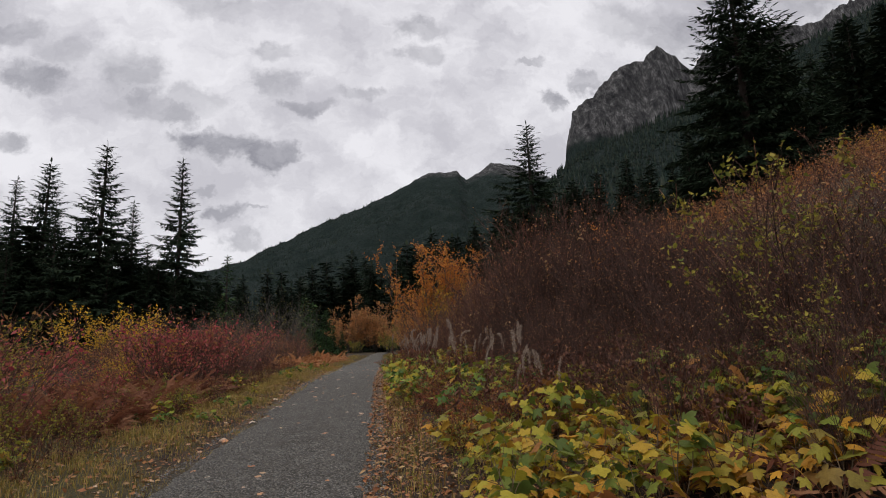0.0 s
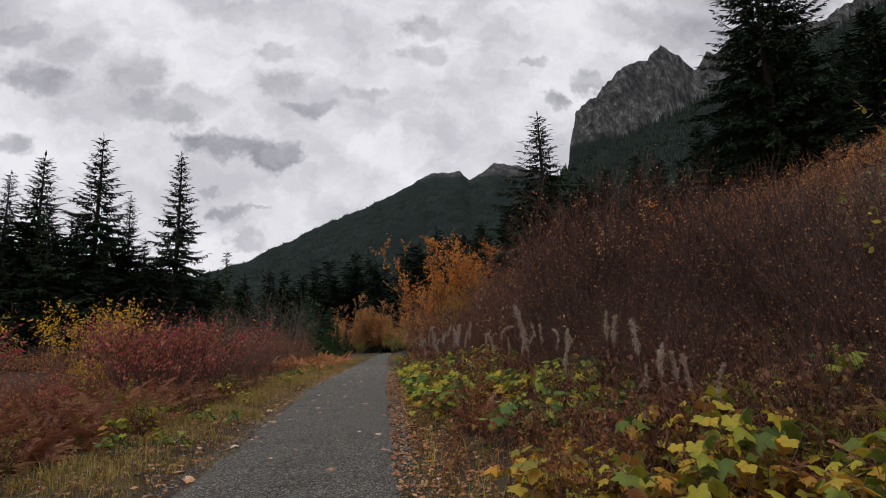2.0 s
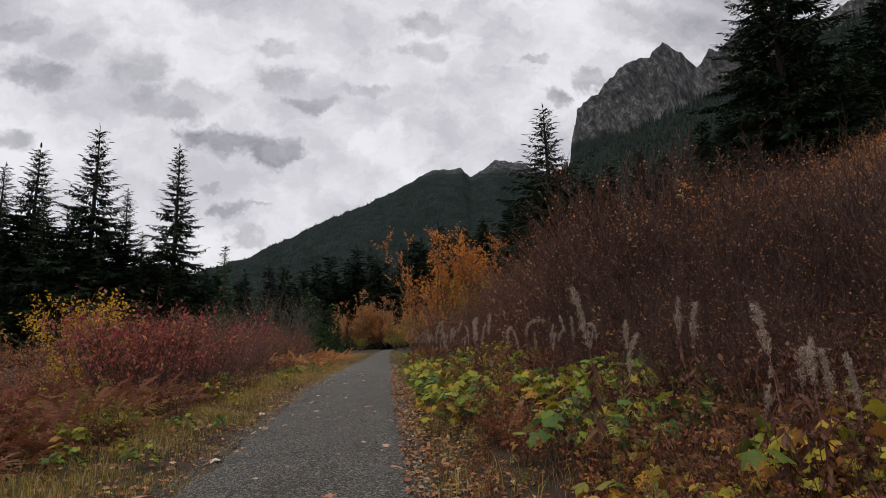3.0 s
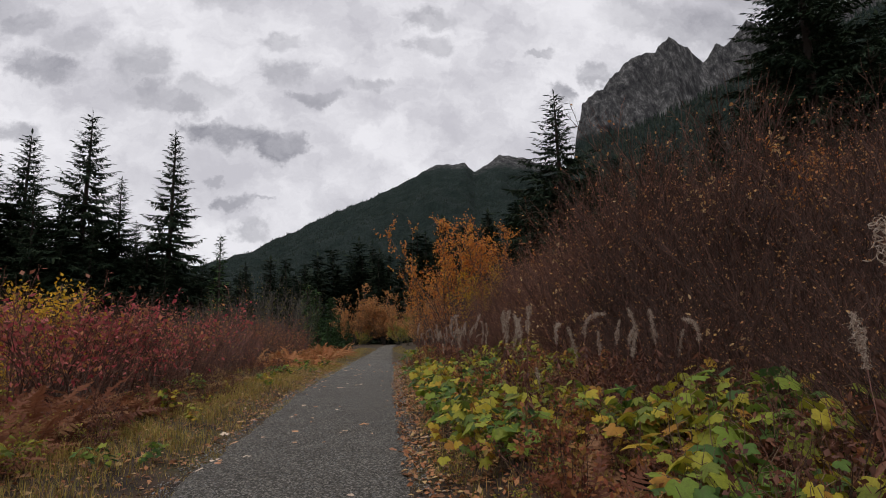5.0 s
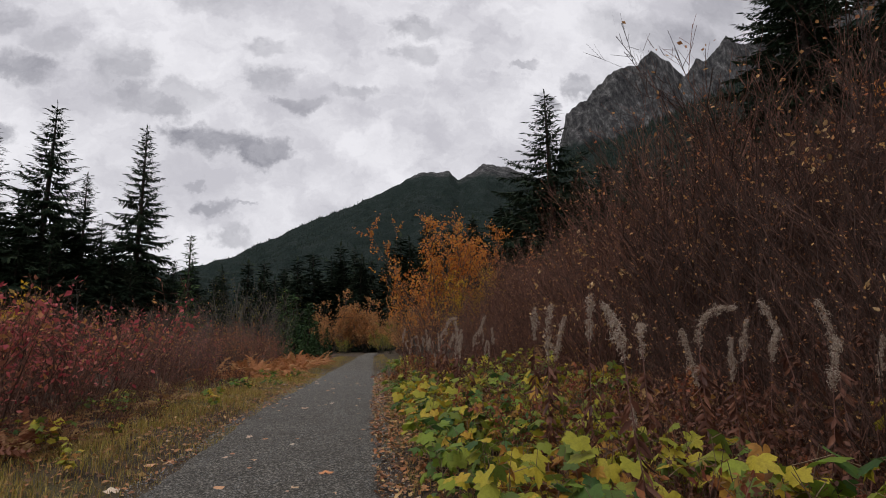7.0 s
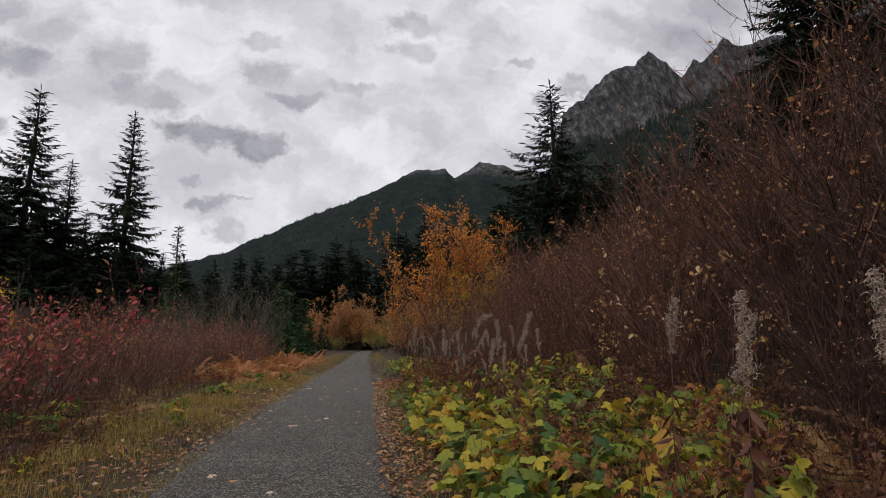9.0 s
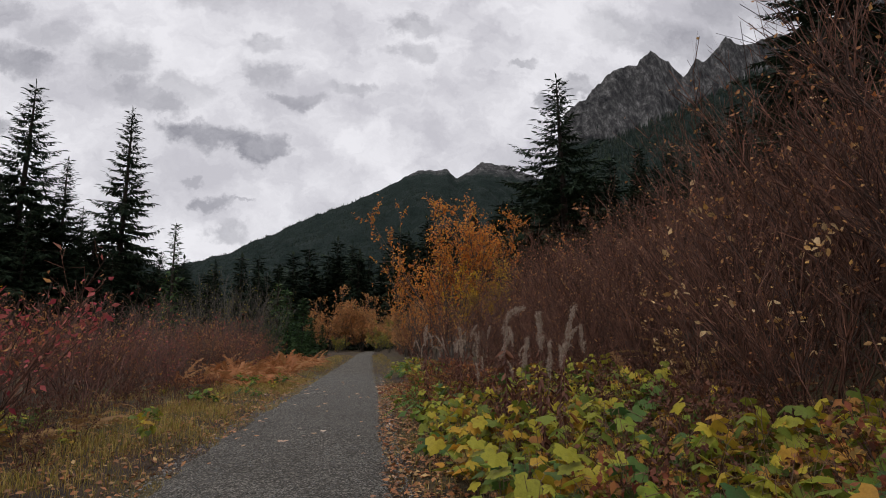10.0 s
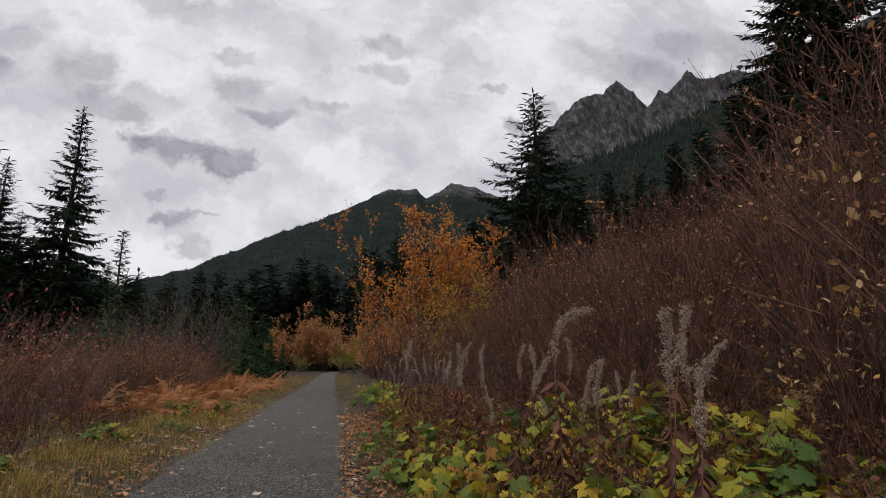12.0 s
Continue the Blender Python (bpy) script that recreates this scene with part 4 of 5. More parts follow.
for k, (x, y, sc) in enumerate([(5.2, 18.8, 1.2), (6.2, 28, 0.8), (6.5, 14.8, 1.0)]):
    shrub("bare_shrub", SPRIG, "slender bare shrub with a few withered tan leaves", "shrub", "shrubs with a few tan leaves", x, y, sc, k * 77)
for k, (x, y, sc) in enumerate([(5.4, 6.4, 1.0), (6.4, 7.6, 1.05), (7.2, 6.2, 1.1), (4.6, 5.2, 0.6)]):
    shrub("leafy_shrub", TALL_OLIVE, "tall shrub with sparse yellow-green leaves", "shrub", "yellow-green shrubs on the bank", x, y, sc, k * 77)
for k, (x, y, sc) in enumerate([(7.4, 25, 1.15), (8.6, 21.5, 1.1), (9, 29, 1.15), (10, 17.5, 0.95), (11, 24, 1.05), (8.2, 34, 1.15)]):
    shrub("rusty_shrub", RUSTY[k % 2], "rusty orange leaved shrub on the hillside", "shrub", "rusty shrubs on the hillside", x, y, sc, k * 77)
spots, rng = strew(201, 230, 7.5, 26, 3, 62, 1.15)
thicket("hillside_brush", "dense reddish-brown brush on the hillside", MID_GEO + RUST_GEO, spots, 0.5, 1.0, 1)
spots, rng = strew(202, 380, 22, 66, 2, 95, 1.7)
thicket("upper_hillside_brush", "rusty brown brush high on the hillside", FAR_GEO + RUST_GEO, spots, 0.6, 1.0, 2)
spots, rng = strew(203, 80, 2.6, 10, 34, 84, 0.95)
thicket("trailside_brush", "reddish-brown brush along the far trail", MID_GEO, [q for q in spots if not (1.6 < q[0] < 8 and 39 < q[1] < 50)], 0.85, 1.25, 3)
spots, rng = strew(204, 26, 44, 66, 34, 60, 2.0)
thicket("yellow_brush", "yellow autumn brush high on the hillside", [GOLD_GEO], spots, 0.8, 1.3, 4)

for seed, count, x0, x1, y0, y1, lo, hi in [(205, 30, 1.3, 3.3, 8.4, 16.5, 0.7, 1.15), (206, 16, 0.75, 2.2, 20.5, 27, 0.7, 1.2), (207, 14, 1.3, 2.6, 6.5, 9.0, 0.6, 0.9)]:
    spots, rng = strew(seed, count, x0, x1, y0, y1, 0.34)
    for k, (x, y) in enumerate(spots):
        shrub("russet_shrub", RUSSET[k % 2], "low shrub with small russet leaves on the bank", "shrub", "russet shrubs on the bank", x, y, rng.uniform(lo, hi), k * 63)
spots, rng = strew(217, 26, 0.72, 1.75, 5.5, 13.5, 0.3)
for k, (x, y) in enumerate(spots):
    kind, word = (OLIVE[k % 2], "low yellowing green weed at the trail's edge") if k % 3 else (RUSSET[k % 2], "low russet weed at the trail's edge")
    shrub("weed", kind, word, "plant", "weeds at the trail's edge", x, y, rng.uniform(0.28, 0.55), k * 71)
spots, rng = strew(208, 26, 2.9, 6.4, 6.2, 12.5, 0.5)
for k, (x, y) in enumerate(spots):
    shrub("olive_shrub", OLIVE[k % 2], "low yellow-green leafy shrub on the bank", "shrub", "olive shrubs on the bank", x, y, rng.uniform(0.45, 0.8), k * 71)
spots, rng = strew(209, 60, 3.2, 7.0, 5.5, 16, 0.45)
for k, (x, y) in enumerate(spots):
    shrub("bare_shrub", BARE[k % 4], "low bare dark brown shrub on the bank", "shrub", "low bare shrubs on the bank", x, y, rng.uniform(0.3, 0.5), k * 77)

# meadow side
spots, rng = strew(210, 30, -9.6, -5.0, 16.8, 22.8, 0.72)
for k, (x, y) in enumerate(spots):
    if x < -7.2 and k % 2:
        shrub("yellow_shrub", YELLOW[k % 2], "yellow and orange leaved shrub in the meadow", "shrub", "yellow shrubs in the meadow", x, y, rng.uniform(0.9, 1.1) * low_growth(x, y), k * 71)
    else:
        shrub("red_shrub", RED[2 if x > -6.9 else k % 2], "red-leaved autumn shrub in the meadow", "shrub", "red shrubs in the meadow", x, y, rng.uniform(0.85, 1.1) * low_growth(x, y), k * 71)
spots, rng = strew(211, 16, -8.5, -5.2, 6.5, 12.5, 0.8)
for k, (x, y) in enumerate(spots):
    if k % 4 == 1:
        shrub("olive_shrub", TALL_OLIVE, "olive-green leafy shrub in the meadow", "shrub", "olive shrubs in the meadow", x, y, rng.uniform(0.6, 0.85), k * 71)
    else:
        shrub("red_shrub", RED[k % 3], "red-leaved autumn shrub in the meadow", "shrub", "red shrubs in the meadow", x, y, rng.uniform(0.75, 1.0) * low_growth(x, y), k * 71)
for x, y, kind, sc in [(-6.5, 8.8, RED[0], 1.1), (-7.3, 10.2, RED[1], 1.15), (-6.9, 7.6, RED[2], 1.0), (-7.8, 8.6, RED[0], 1.2)]:
    shrub("red_shrub", kind, "red-leaved autumn shrub in the meadow", "shrub", "red shrubs in the meadow", x, y, sc, x * 90)
for x, y, sc in [(-9.6, 15.2, 1.0), (-10.6, 16.6, 1.05), (-5.4, 7.2, 0.72), (-5.1, 8.4, 0.5), (-4.7, 7.6, 0.4)]:
    shrub("olive_shrub", TALL_OLIVE, "yellow-green leafy shrub in the meadow", "shrub", "olive shrubs in the meadow", x, y, sc, x * 90)
spots, rng = strew(212, 46, -16, -7.6, 8, 27, 1.1)
for k, (x, y) in enumerate(spots):
    shrub("red_shrub", (RED[k % 3], REDBARE[k % 3])[k % 2], ("red-leaved autumn shrub in the meadow", "nearly bare reddish shrub in the meadow")[k % 2], "shrub", "red shrubs in the meadow", x, y, rng.uniform(0.75, 1.0) * low_growth(x, y), k * 71)
spots, rng = strew(213, 80, -10.5, -5.5, 22.5, 46, 0.7)
for k, (x, y) in enumerate(spots):
    shrub("bare_shrub", REDBARE[k % 4 % 3] if k % 5 else BARE_MID[k % 3], "nearly bare reddish-brown shrub in the meadow", "shrub", "bare shrubs in the meadow", x, y, rng.uniform(0.6, 1.2) * (1 if k % 5 else 0.68), k * 71)
spots, rng = strew(214, 210, -45, -8.5, 30, 70, 1.2)
thicket("meadow_brush", "reddish-brown brush across the meadow", FAR_GEO + RUST_GEO[:1], spots, 0.55, 0.9, 5)
for k, (x, y, sc) in enumerate([(-19.3, 40.6, 2.0), (-18.2, 40.0, 1.5), (-20.4, 40.2, 1.6)]):
    shrub("yellow_shrub", YELLOW[k % 2], "bright yellow leaved shrub across the meadow", "shrub", "bright yellow shrubs", x, y, sc, k * 90)
spots, rng = strew(215, 20, -5.4, -3.7, 5.5, 15, 0.6)
for k, (x, y) in enumerate(spots):
    shrub("olive_shrub", OLIVE[k % 2], "low yellowing green leafy shrub by the trail", "shrub", "olive shrubs by the trail", x, y, rng.uniform(0.5, 0.9), k * 71)
for k, (x, y, sc) in enumerate([(-10, 60, 1.35), (-12.5, 63, 1.25), (-8.6, 64, 1.1), (-14.5, 60, 1.0), (-17, 66, 1.2), (-11, 56, 0.9), (-20, 70, 1.2), (-15.5, 54, 0.8), (-19, 60, 0.9)]):
    shrub("grey_shrub", GREY[k % 2], "tall bare grey-green shrub at the meadow's end", "shrub", "grey shrubs at the meadow's end", x, y, sc, k * 90)

# broad-leaved trees in autumn colour
ORANGE_TREE = [made(shrub_meshes(160, 11, 9, 14, 7, 4600, 0.185, GREY_STEM, ORANGE_LEAF, 0.13, 0.045, 0.25, clump=0.25, shape=LEAF4)), made(shrub_meshes(161, 9, 14, 13, 6, 5000, 0.24, GREY_STEM, PALE_ORANGE, 0.38, 0.045, 0.12, shape=CHIP)),
               made(shrub_meshes(162, 5, 10, 9, 5, 2200, 0.15, GREY_STEM, OLIVE_LEAF, 0.34, 0.03, 0.15)), made(shrub_meshes(163, 8, 8, 11, 5, 1500, 0.19, GREY_STEM, YELLOW_LEAF, 0.2, 0.04, 0.2, clump=0.2))]
for x, y, kind, sc, word in [(4.3, 43.4, 0, 0.93, "orange-leaved tree with slender grey stems beside the trail"), (6.2, 44.6, 0, 0.85, "orange-leaved tree with slender grey stems beside the trail"), (3.3, 45.2, 0, 0.66, "orange-leaved tree with slender grey stems beside the trail"),
                             (5.0, 42.2, 3, 0.66, "yellowing tree with slender grey stems beside the trail"), (6.9, 42.6, 3, 0.6, "yellowing tree with slender grey stems beside the trail"),
                             (3.0, 58, 1, 0.6, "low orange-leaved tree beside the trail"), (4.2, 62, 1, 0.7, "low orange-leaved tree beside the trail"),
                             (-1.0, 112, 1, 1.2, "rounded orange-leaved tree at the trail's bend"), (-4.6, 113, 1, 1.35, "rounded orange-leaved tree at the trail's bend"), (1.8, 110, 1, 1.1, "rounded orange-leaved tree at the trail's bend"), (-7.2, 111, 1, 1.1, "rounded orange-leaved tree at the trail's bend"),
                             (2.6, 80, 2, 0.9, "yellow-green bushy tree beside the trail"), (3.4, 70, 2, 0.95, "yellow-green bushy tree beside the trail"), (1.6, 92, 2, 0.8, "yellow-green bushy tree beside the trail"), (-4.2, 96, 2, 0.6, "yellow-green bushy tree beside the trail")]:
    shrub("broadleaf_tree", ORANGE_TREE[kind], word, "tree", "autumn trees along the trail", x, y, sc, x * 40, 0.1)
# a thin half-bare young larch in the meadow
conifer(conifer_meshes(40, 12, 0.5, 8, 0.7, YOUNG_NEEDLE, 0.12, 0.13, 0.4), "thin half-bare young larch in the meadow", "", -16.6, 62, (11.2 - float(land(-16.6, 62))) / 12, 10, name="larch")

# ---------- broad-leaved plants along the bank ----------
LEAF_SHAPES = []
for k in range(5):
    v, f = lobed(np.random.default_rng(300 + k), 3 if k == 2 else 5, 0.2 + 0.14 * k, 0.26 + 0.04 * k)
    LEAF_SHAPES.append((v, f))
LEAF_MESHES = {m.name: [Geo().add(*s).mesh("leaf", m) for s in LEAF_SHAPES] for m in (BROAD_LEAF, GOLD_LEAF, GREEN_LEAF, FALLEN)}


def broad_plant(seed, height, stems, leaves, mat, label, group, joined=None):
    """A leafy plant: a few canes, each leaf on its own stalk, the leaves held flat and drooping."""
    rng = np.random.default_rng(seed)
    plant = thing("leafy_plant", label, "plant", group)
    p0, p1, r0, r1, spots = [], [], [], [], []
    for s in range(stems):
        a, lean = rng.uniform(0, 6.3), rng.uniform(0.05, 0.5)
        pts = [np.array([math.cos(a), math.sin(a), 0]) * 0.05]
        d = np.array([math.cos(a) * lean, math.sin(a) * lean, 1.0])
        for i in range(4):
            d = d + rng.normal(0, 0.12, 3)
            pts.append(pts[-1] + d / np.linalg.norm(d) * height * rng.uniform(0.8, 1.1) / 4)
        for i in range(4):
            p0.append(pts[i]), p1.append(pts[i + 1]), r0.append(0.006 - i * 0.001), r1.append(0.005 - i * 0.001)
        for j in range(leaves):
            u = rng.uniform(0.35, 1.0) * 4
            i = min(3, int(u))
            b = pts[i] + (pts[i + 1] - pts[i]) * (u - i)
            t = rng.uniform(0, 6.3)
            e = b + np.array([math.cos(t), math.sin(t), 0.35]) * rng.uniform(0.06, 0.16)
            p0.append(b), p1.append(e), r0.append(0.0028), r1.append(0.002)
            spots.append((e, t))
    tagged(part("branchwork", Geo().tubes(p0, p1, r0, r1).mesh("branchwork", PALE_STEM), plant), kind="stuff")
    g = Geo()
    for e, t in spots:
        size = rng.uniform(0.105, 0.205)
        m = pose(*e, 0, 0, math.degrees(t) - 90) @ pose(0, 0, 0, rng.uniform(-50, 8), rng.uniform(-22, 22), 0) @ Matrix.Scale(size, 4)
        k = rng.integers(0, 5)
        if joined:
            r3 = np.array(m.to_3x3())
            g.add(np.array(LEAF_SHAPES[k][0]) @ r3.T + np.array(m.translation), LEAF_SHAPES[k][1])
        else:
            part("leaf", LEAF_MESHES[mat.name][k], plant, "", m)
    if joined:
        tagged(part("foliage", g.mesh("foliage", joined), plant), kind="stuff")
    return plant


WORDS = {"mixed": ("broad-leaved plant turning from green to yellow", "broad-leaved plants along the bank"), "gold": ("low plant with broad golden yellow leaves", "golden plants along the bank"),
         "green": ("broad-leaved green plant on the bank", "green plants along the bank")}
KINDS = {
    "mixed": [broad_plant(320 + k, 0.75, 5, 4, BROAD_LEAF, *WORDS["mixed"]) for k in range(3)],
    "gold": [broad_plant(330 + k, 0.42, 5, 4, GOLD_LEAF, *WORDS["gold"]) for k in range(2)],
    "green": [broad_plant(340 + k, 0.7, 5, 4, GREEN_LEAF, *WORDS["green"]) for k in range(2)],
    "mixed far": [broad_plant(350 + k, 0.75, 6, 5, BROAD_LEAF, *WORDS["mixed"], joined=BROAD_FAR) for k in range(3)],
    "gold far": [broad_plant(365 + k, 0.45, 6, 5, GOLD_LEAF, *WORDS["gold"], joined=GOLD_FAR) for k in range(2)],
    "green far": [broad_plant(360 + k, 0.7, 6, 5, GREEN_LEAF, *WORDS["green"], joined=GREEN_FAR) for k in range(2)],
}
USED = set()


def plant_at(kind, k, x, y, scale, turn, sink=0.02):
    first = KINDS[kind][k % len(KINDS[kind])]
    m = pose(x, y, float(land(x, y)) - sink, 0, 0, turn)
    if first.name not in USED:
        USED.add(first.name)
        ob = first
        ob.matrix_basis = m
    else:
        ob = copy_thing(first, m)
    ob.scale = (scale, scale, scale)
    return ob


for seed, count, x0, x1, y0, y1, gap, kinds, lo, hi in [
        (401, 42, 1.2, 4.6, 3.5, 8.2, 0.27, ("gold", "gold", "mixed"), 0.8, 1.15), (409, 44, 1.2, 4.2, 3.8, 7.8, 0.27, ("gold far", "gold far", "mixed far"), 0.8, 1.1), (410, 22, 3.2, 5.8, 4.2, 8.4, 0.3, ("green far", "green far", "gold far"), 0.7, 1.0), (402, 12, 3.2, 5.6, 4.0, 7.6, 0.4, ("green far", "mixed far"), 0.7, 1.0), (403, 20, 1.7, 3.4, 9.2, 12, 0.38, ("green", "mixed far", "green far"), 0.85, 1.2),
        (404, 9, 2.2, 3.8, 11.4, 12.8, 0.4, ("green", "mixed far", "mixed"), 0.8, 1.1), (405, 44, 0.8, 2.3, 12.2, 17, 0.25, ("mixed", "mixed far", "green far", "mixed far"), 0.75, 1.1), (406, 100, 0.8, 3.7, 16.6, 23, 0.24, ("mixed far", "mixed", "mixed far", "green far", "gold far"), 0.75, 1.1),
        (407, 30, 0.75, 2.2, 23, 38, 0.4, ("mixed far", "green far"), 0.7, 1.0), (408, 48, -5.6, -2.7, 7, 32, 0.42, ("mixed far", "green far"), 0.35, 0.75)]:
    spots, rng = strew(seed, count, x0, x1, y0, y1, gap)
    for k, (x, y) in enumerate(spots):
        plant_at(kinds[k % len(kinds)], k, x, y, rng.uniform(lo, hi), rng.uniform(0, 360))

for k, (x, y, sc) in enumerate([(2.75, 16.3, 1.1), (3.1, 11.6, 1.1)]):
    plant_at("green", k, x, y, sc, k * 100)

# ---------- ferns ----------
FRONDS = [frond(np.random.default_rng(500 + k), 18, 0.3 + 0.25 * k) for k in range(3)]
FROND_MESHES = {m.name: [g.mesh("frond", m) for g in FRONDS] for m in (RUST_FERN, TAN_FERN, GREEN_FERN, COPPER_FERN)}


def fern(seed, count, length, mat, label, group, rise=(15, 60)):
    rng = np.random.default_rng(seed)
    ob = thing("fern", label, "fern", group)
    for j in range(count):
        m = pose(0, 0, 0, 0, 0, j * 360 / count + rng.uniform(-25, 25)) @ pose(0, 0.02, 0.03, rng.uniform(*rise), rng.uniform(-25, 25), 0) @ Matrix.Scale(length * rng.uniform(0.7, 1.15), 4)
        part("frond", FROND_MESHES[mat.name][rng.integers(0, 3)], ob, "", m)
    return ob


FERNS = {
    "rust": [fern(510 + k, 8, 0.95, RUST_FERN, "withered rust-brown bracken fern", "rust-brown ferns") for k in range(3)],
    "copper": [fern(540 + k, 11, 0.95, COPPER_FERN, "copper-orange withered bracken beside the trail", "copper ferns by the trail", (15, 70)) for k in range(2)],
    "bracken": [fern(515 + k, 13, 0.8, RUST_FERN, "tall clump of withered rust-brown bracken", "bracken in the meadow", (25, 78)) for k in range(3)],
    "tan": [fern(520 + k, 5, 0.8, TAN_FERN, "dry tan fern among the shrubs", "tan ferns on the bank") for k in range(2)],
    "green": [fern(530 + k, 9, 0.7, GREEN_FERN, "green fern beside the trail", "green ferns by the trail") for k in range(1)],
}


def fern_at(kind, k, x, y, scale, turn, lift=0.0):
    first = FERNS[kind][k % len(FERNS[kind])]
    m = pose(x, y, float(land(x, y)) - 0.02 + lift, 0, 0, turn)
    if first.name not in USED:
        USED.add(first.name)
        ob = first
        ob.matrix_basis = m
    else:
        ob = copy_thing(first, m)
    ob.scale = (scale, scale, scale)


for seed, count, x0, x1, y0, y1, gap, kind, lo, hi in [
        (601, 95, -7.8, -4.2, 10.5, 18, 0.36, "bracken", 0.75, 1.3), (602, 52, -7.0, -3.3, 31, 52, 0.42, "copper", 0.9, 1.3), (603, 34, 2.4, 5.8, 3.4, 7.5, 0.38, "rust", 0.55, 0.85), (604, 36, 2.6, 5.2, 7, 22, 0.5, "tan", 0.9, 1.5),
        (605, 10, 0.95, 1.8, 23, 27.5, 0.35, "green", 0.8, 1.1), (606, 26, 1.4, 3.6, 10.5, 15, 0.38, "rust", 0.55, 0.85), (607, 12, -5.4, -3.6, 17, 26, 0.6, "tan", 0.7, 1.0)]:
    spots, rng = strew(seed, count, x0, x1, y0, y1, gap)
    for k, (x, y) in enumerate(spots):
        fern_at(kind, k, x, y, rng.uniform(lo, hi), rng.uniform(0, 360))


# ---------- seeding fireweed ----------
def pipe(line, radii, sides=4):
    """One bent tapered tube."""
    ang = np.arange(sides) * 2 * np.pi / sides
    v = np.concatenate([p + np.stack([np.cos(ang) * r, np.sin(ang) * r, 0 * ang], 1) for p, r in zip(line, radii)])
    f = []
    for k in range(len(line) - 1):
        for i in range(sides):
            a, c = k * sides + i, k * sides + (i + 1) % sides
            f += [(a, c, c + sides), (a, c + sides, a + sides)]
    return Geo().add(v, f)


def fireweed(seed, height, label, droop):
    """A dried stalk with dead leaves and a plume of split pods whose curled strips carry fluff; its tip may hang over."""
    rng = np.random.default_rng(seed)
    ob = thing("fireweed", label, "plant", "seeding stalks along the bank")
    t = np.linspace(0, 1, 15)
    turn, lean = rng.uniform(0, 6.3), abs(rng.normal(0.03, 0.05))
    tilt = lean + 0.1 * np.sin(t * 6 + seed) + droop * np.clip((t - 0.8) / 0.2, 0, 1) ** 1.2
    step = height / 14
    flat, rise = np.concatenate([[0], np.cumsum(np.sin(tilt[1:]) * step)]), np.concatenate([[0], np.cumsum(np.cos(tilt[1:]) * step)])
    line = np.stack([math.cos(turn) * flat, math.sin(turn) * flat, rise], 1)

    def along(u):
        return np.stack([np.interp(u, t, line[:, j]) for j in range(3)], 1)

    part("stem", pipe(line, np.linspace(0.006, 0.002, 15)).mesh("stem", RED_STEM), ob)
    k = 46
    u, a = rng.uniform(0.1, 0.70, k), rng.uniform(0, 6.3, k)
    d = np.stack([np.cos(a), np.sin(a), rng.uniform(-1.8, -0.3, k)], 1)
    part("leaves", Geo().scatter(LEAF, along(u), frames_of(d, rng), np.stack([np.full(k, 0.06), rng.uniform(0.07, 0.14, k), np.full(k, 0.08)], 1)).mesh("leaves", DEAD_LEAF), ob, "withered dark brown leaves")
    g = Geo()
    n_curl = 210
    start = rng.uniform(0.70, 0.80)
    u = start + (1.0 - start) * rng.uniform(0, 1, n_curl) ** 0.85
    body = np.clip(np.sin(np.clip((u - start) / (1.02 - start), 0, 1) * np.pi), 0, 1) ** 0.6
    width = 0.006 + 0.023 * body * np.clip(0.62 + 0.45 * np.sin(u * 38 + seed * 1.7) + 0.25 * np.sin(u * 91 + seed), 0.1, 1.2)
    a = rng.uniform(0, 6.3, n_curl)
    out = np.stack([np.cos(a), np.sin(a), 0 * a], 1)
    p = along(u) + out * (width * rng.uniform(0, 0.7, n_curl))[:, None]
    vel = out * 0.8 + rng.normal(0, 0.4, (n_curl, 3)) + np.array([0, 0, 0.5])
    axis = rng.normal(0, 1, (n_curl, 3))
    axis /= np.linalg.norm(axis, axis=1, keepdims=True)
    for leg in range(7):
        vel = vel + np.cross(axis, vel) * 0.75 + rng.normal(0, 0.22, (n_curl, 3)) + np.array([0, 0, -0.16])
        vel /= np.linalg.norm(vel, axis=1, keepdims=True)
        q = p + vel * (0.004 + width * rng.uniform(0.14, 0.38, n_curl))[:, None]
        g.ribbons(p, q, np.full(n_curl, 0.0019), np.full(n_curl, 0.0014), rng)
        p = q
    part("seed_head", g.mesh("seed_head", FLUFF), ob, "pale fluffy curled seed head")
    return ob, float(line[:, 2].max())


WEEDS = [fireweed(700 + k, 1.65, "dried fireweed stalk with a drooping fluffy seed head" if bow > 0.7 else "dried fireweed stalk with a fluffy pale seed head", bow) for k, bow in enumerate((0.2, 0.4, 0.9, 0.3, 0.5, 1.5, 0.1, 0.3))]
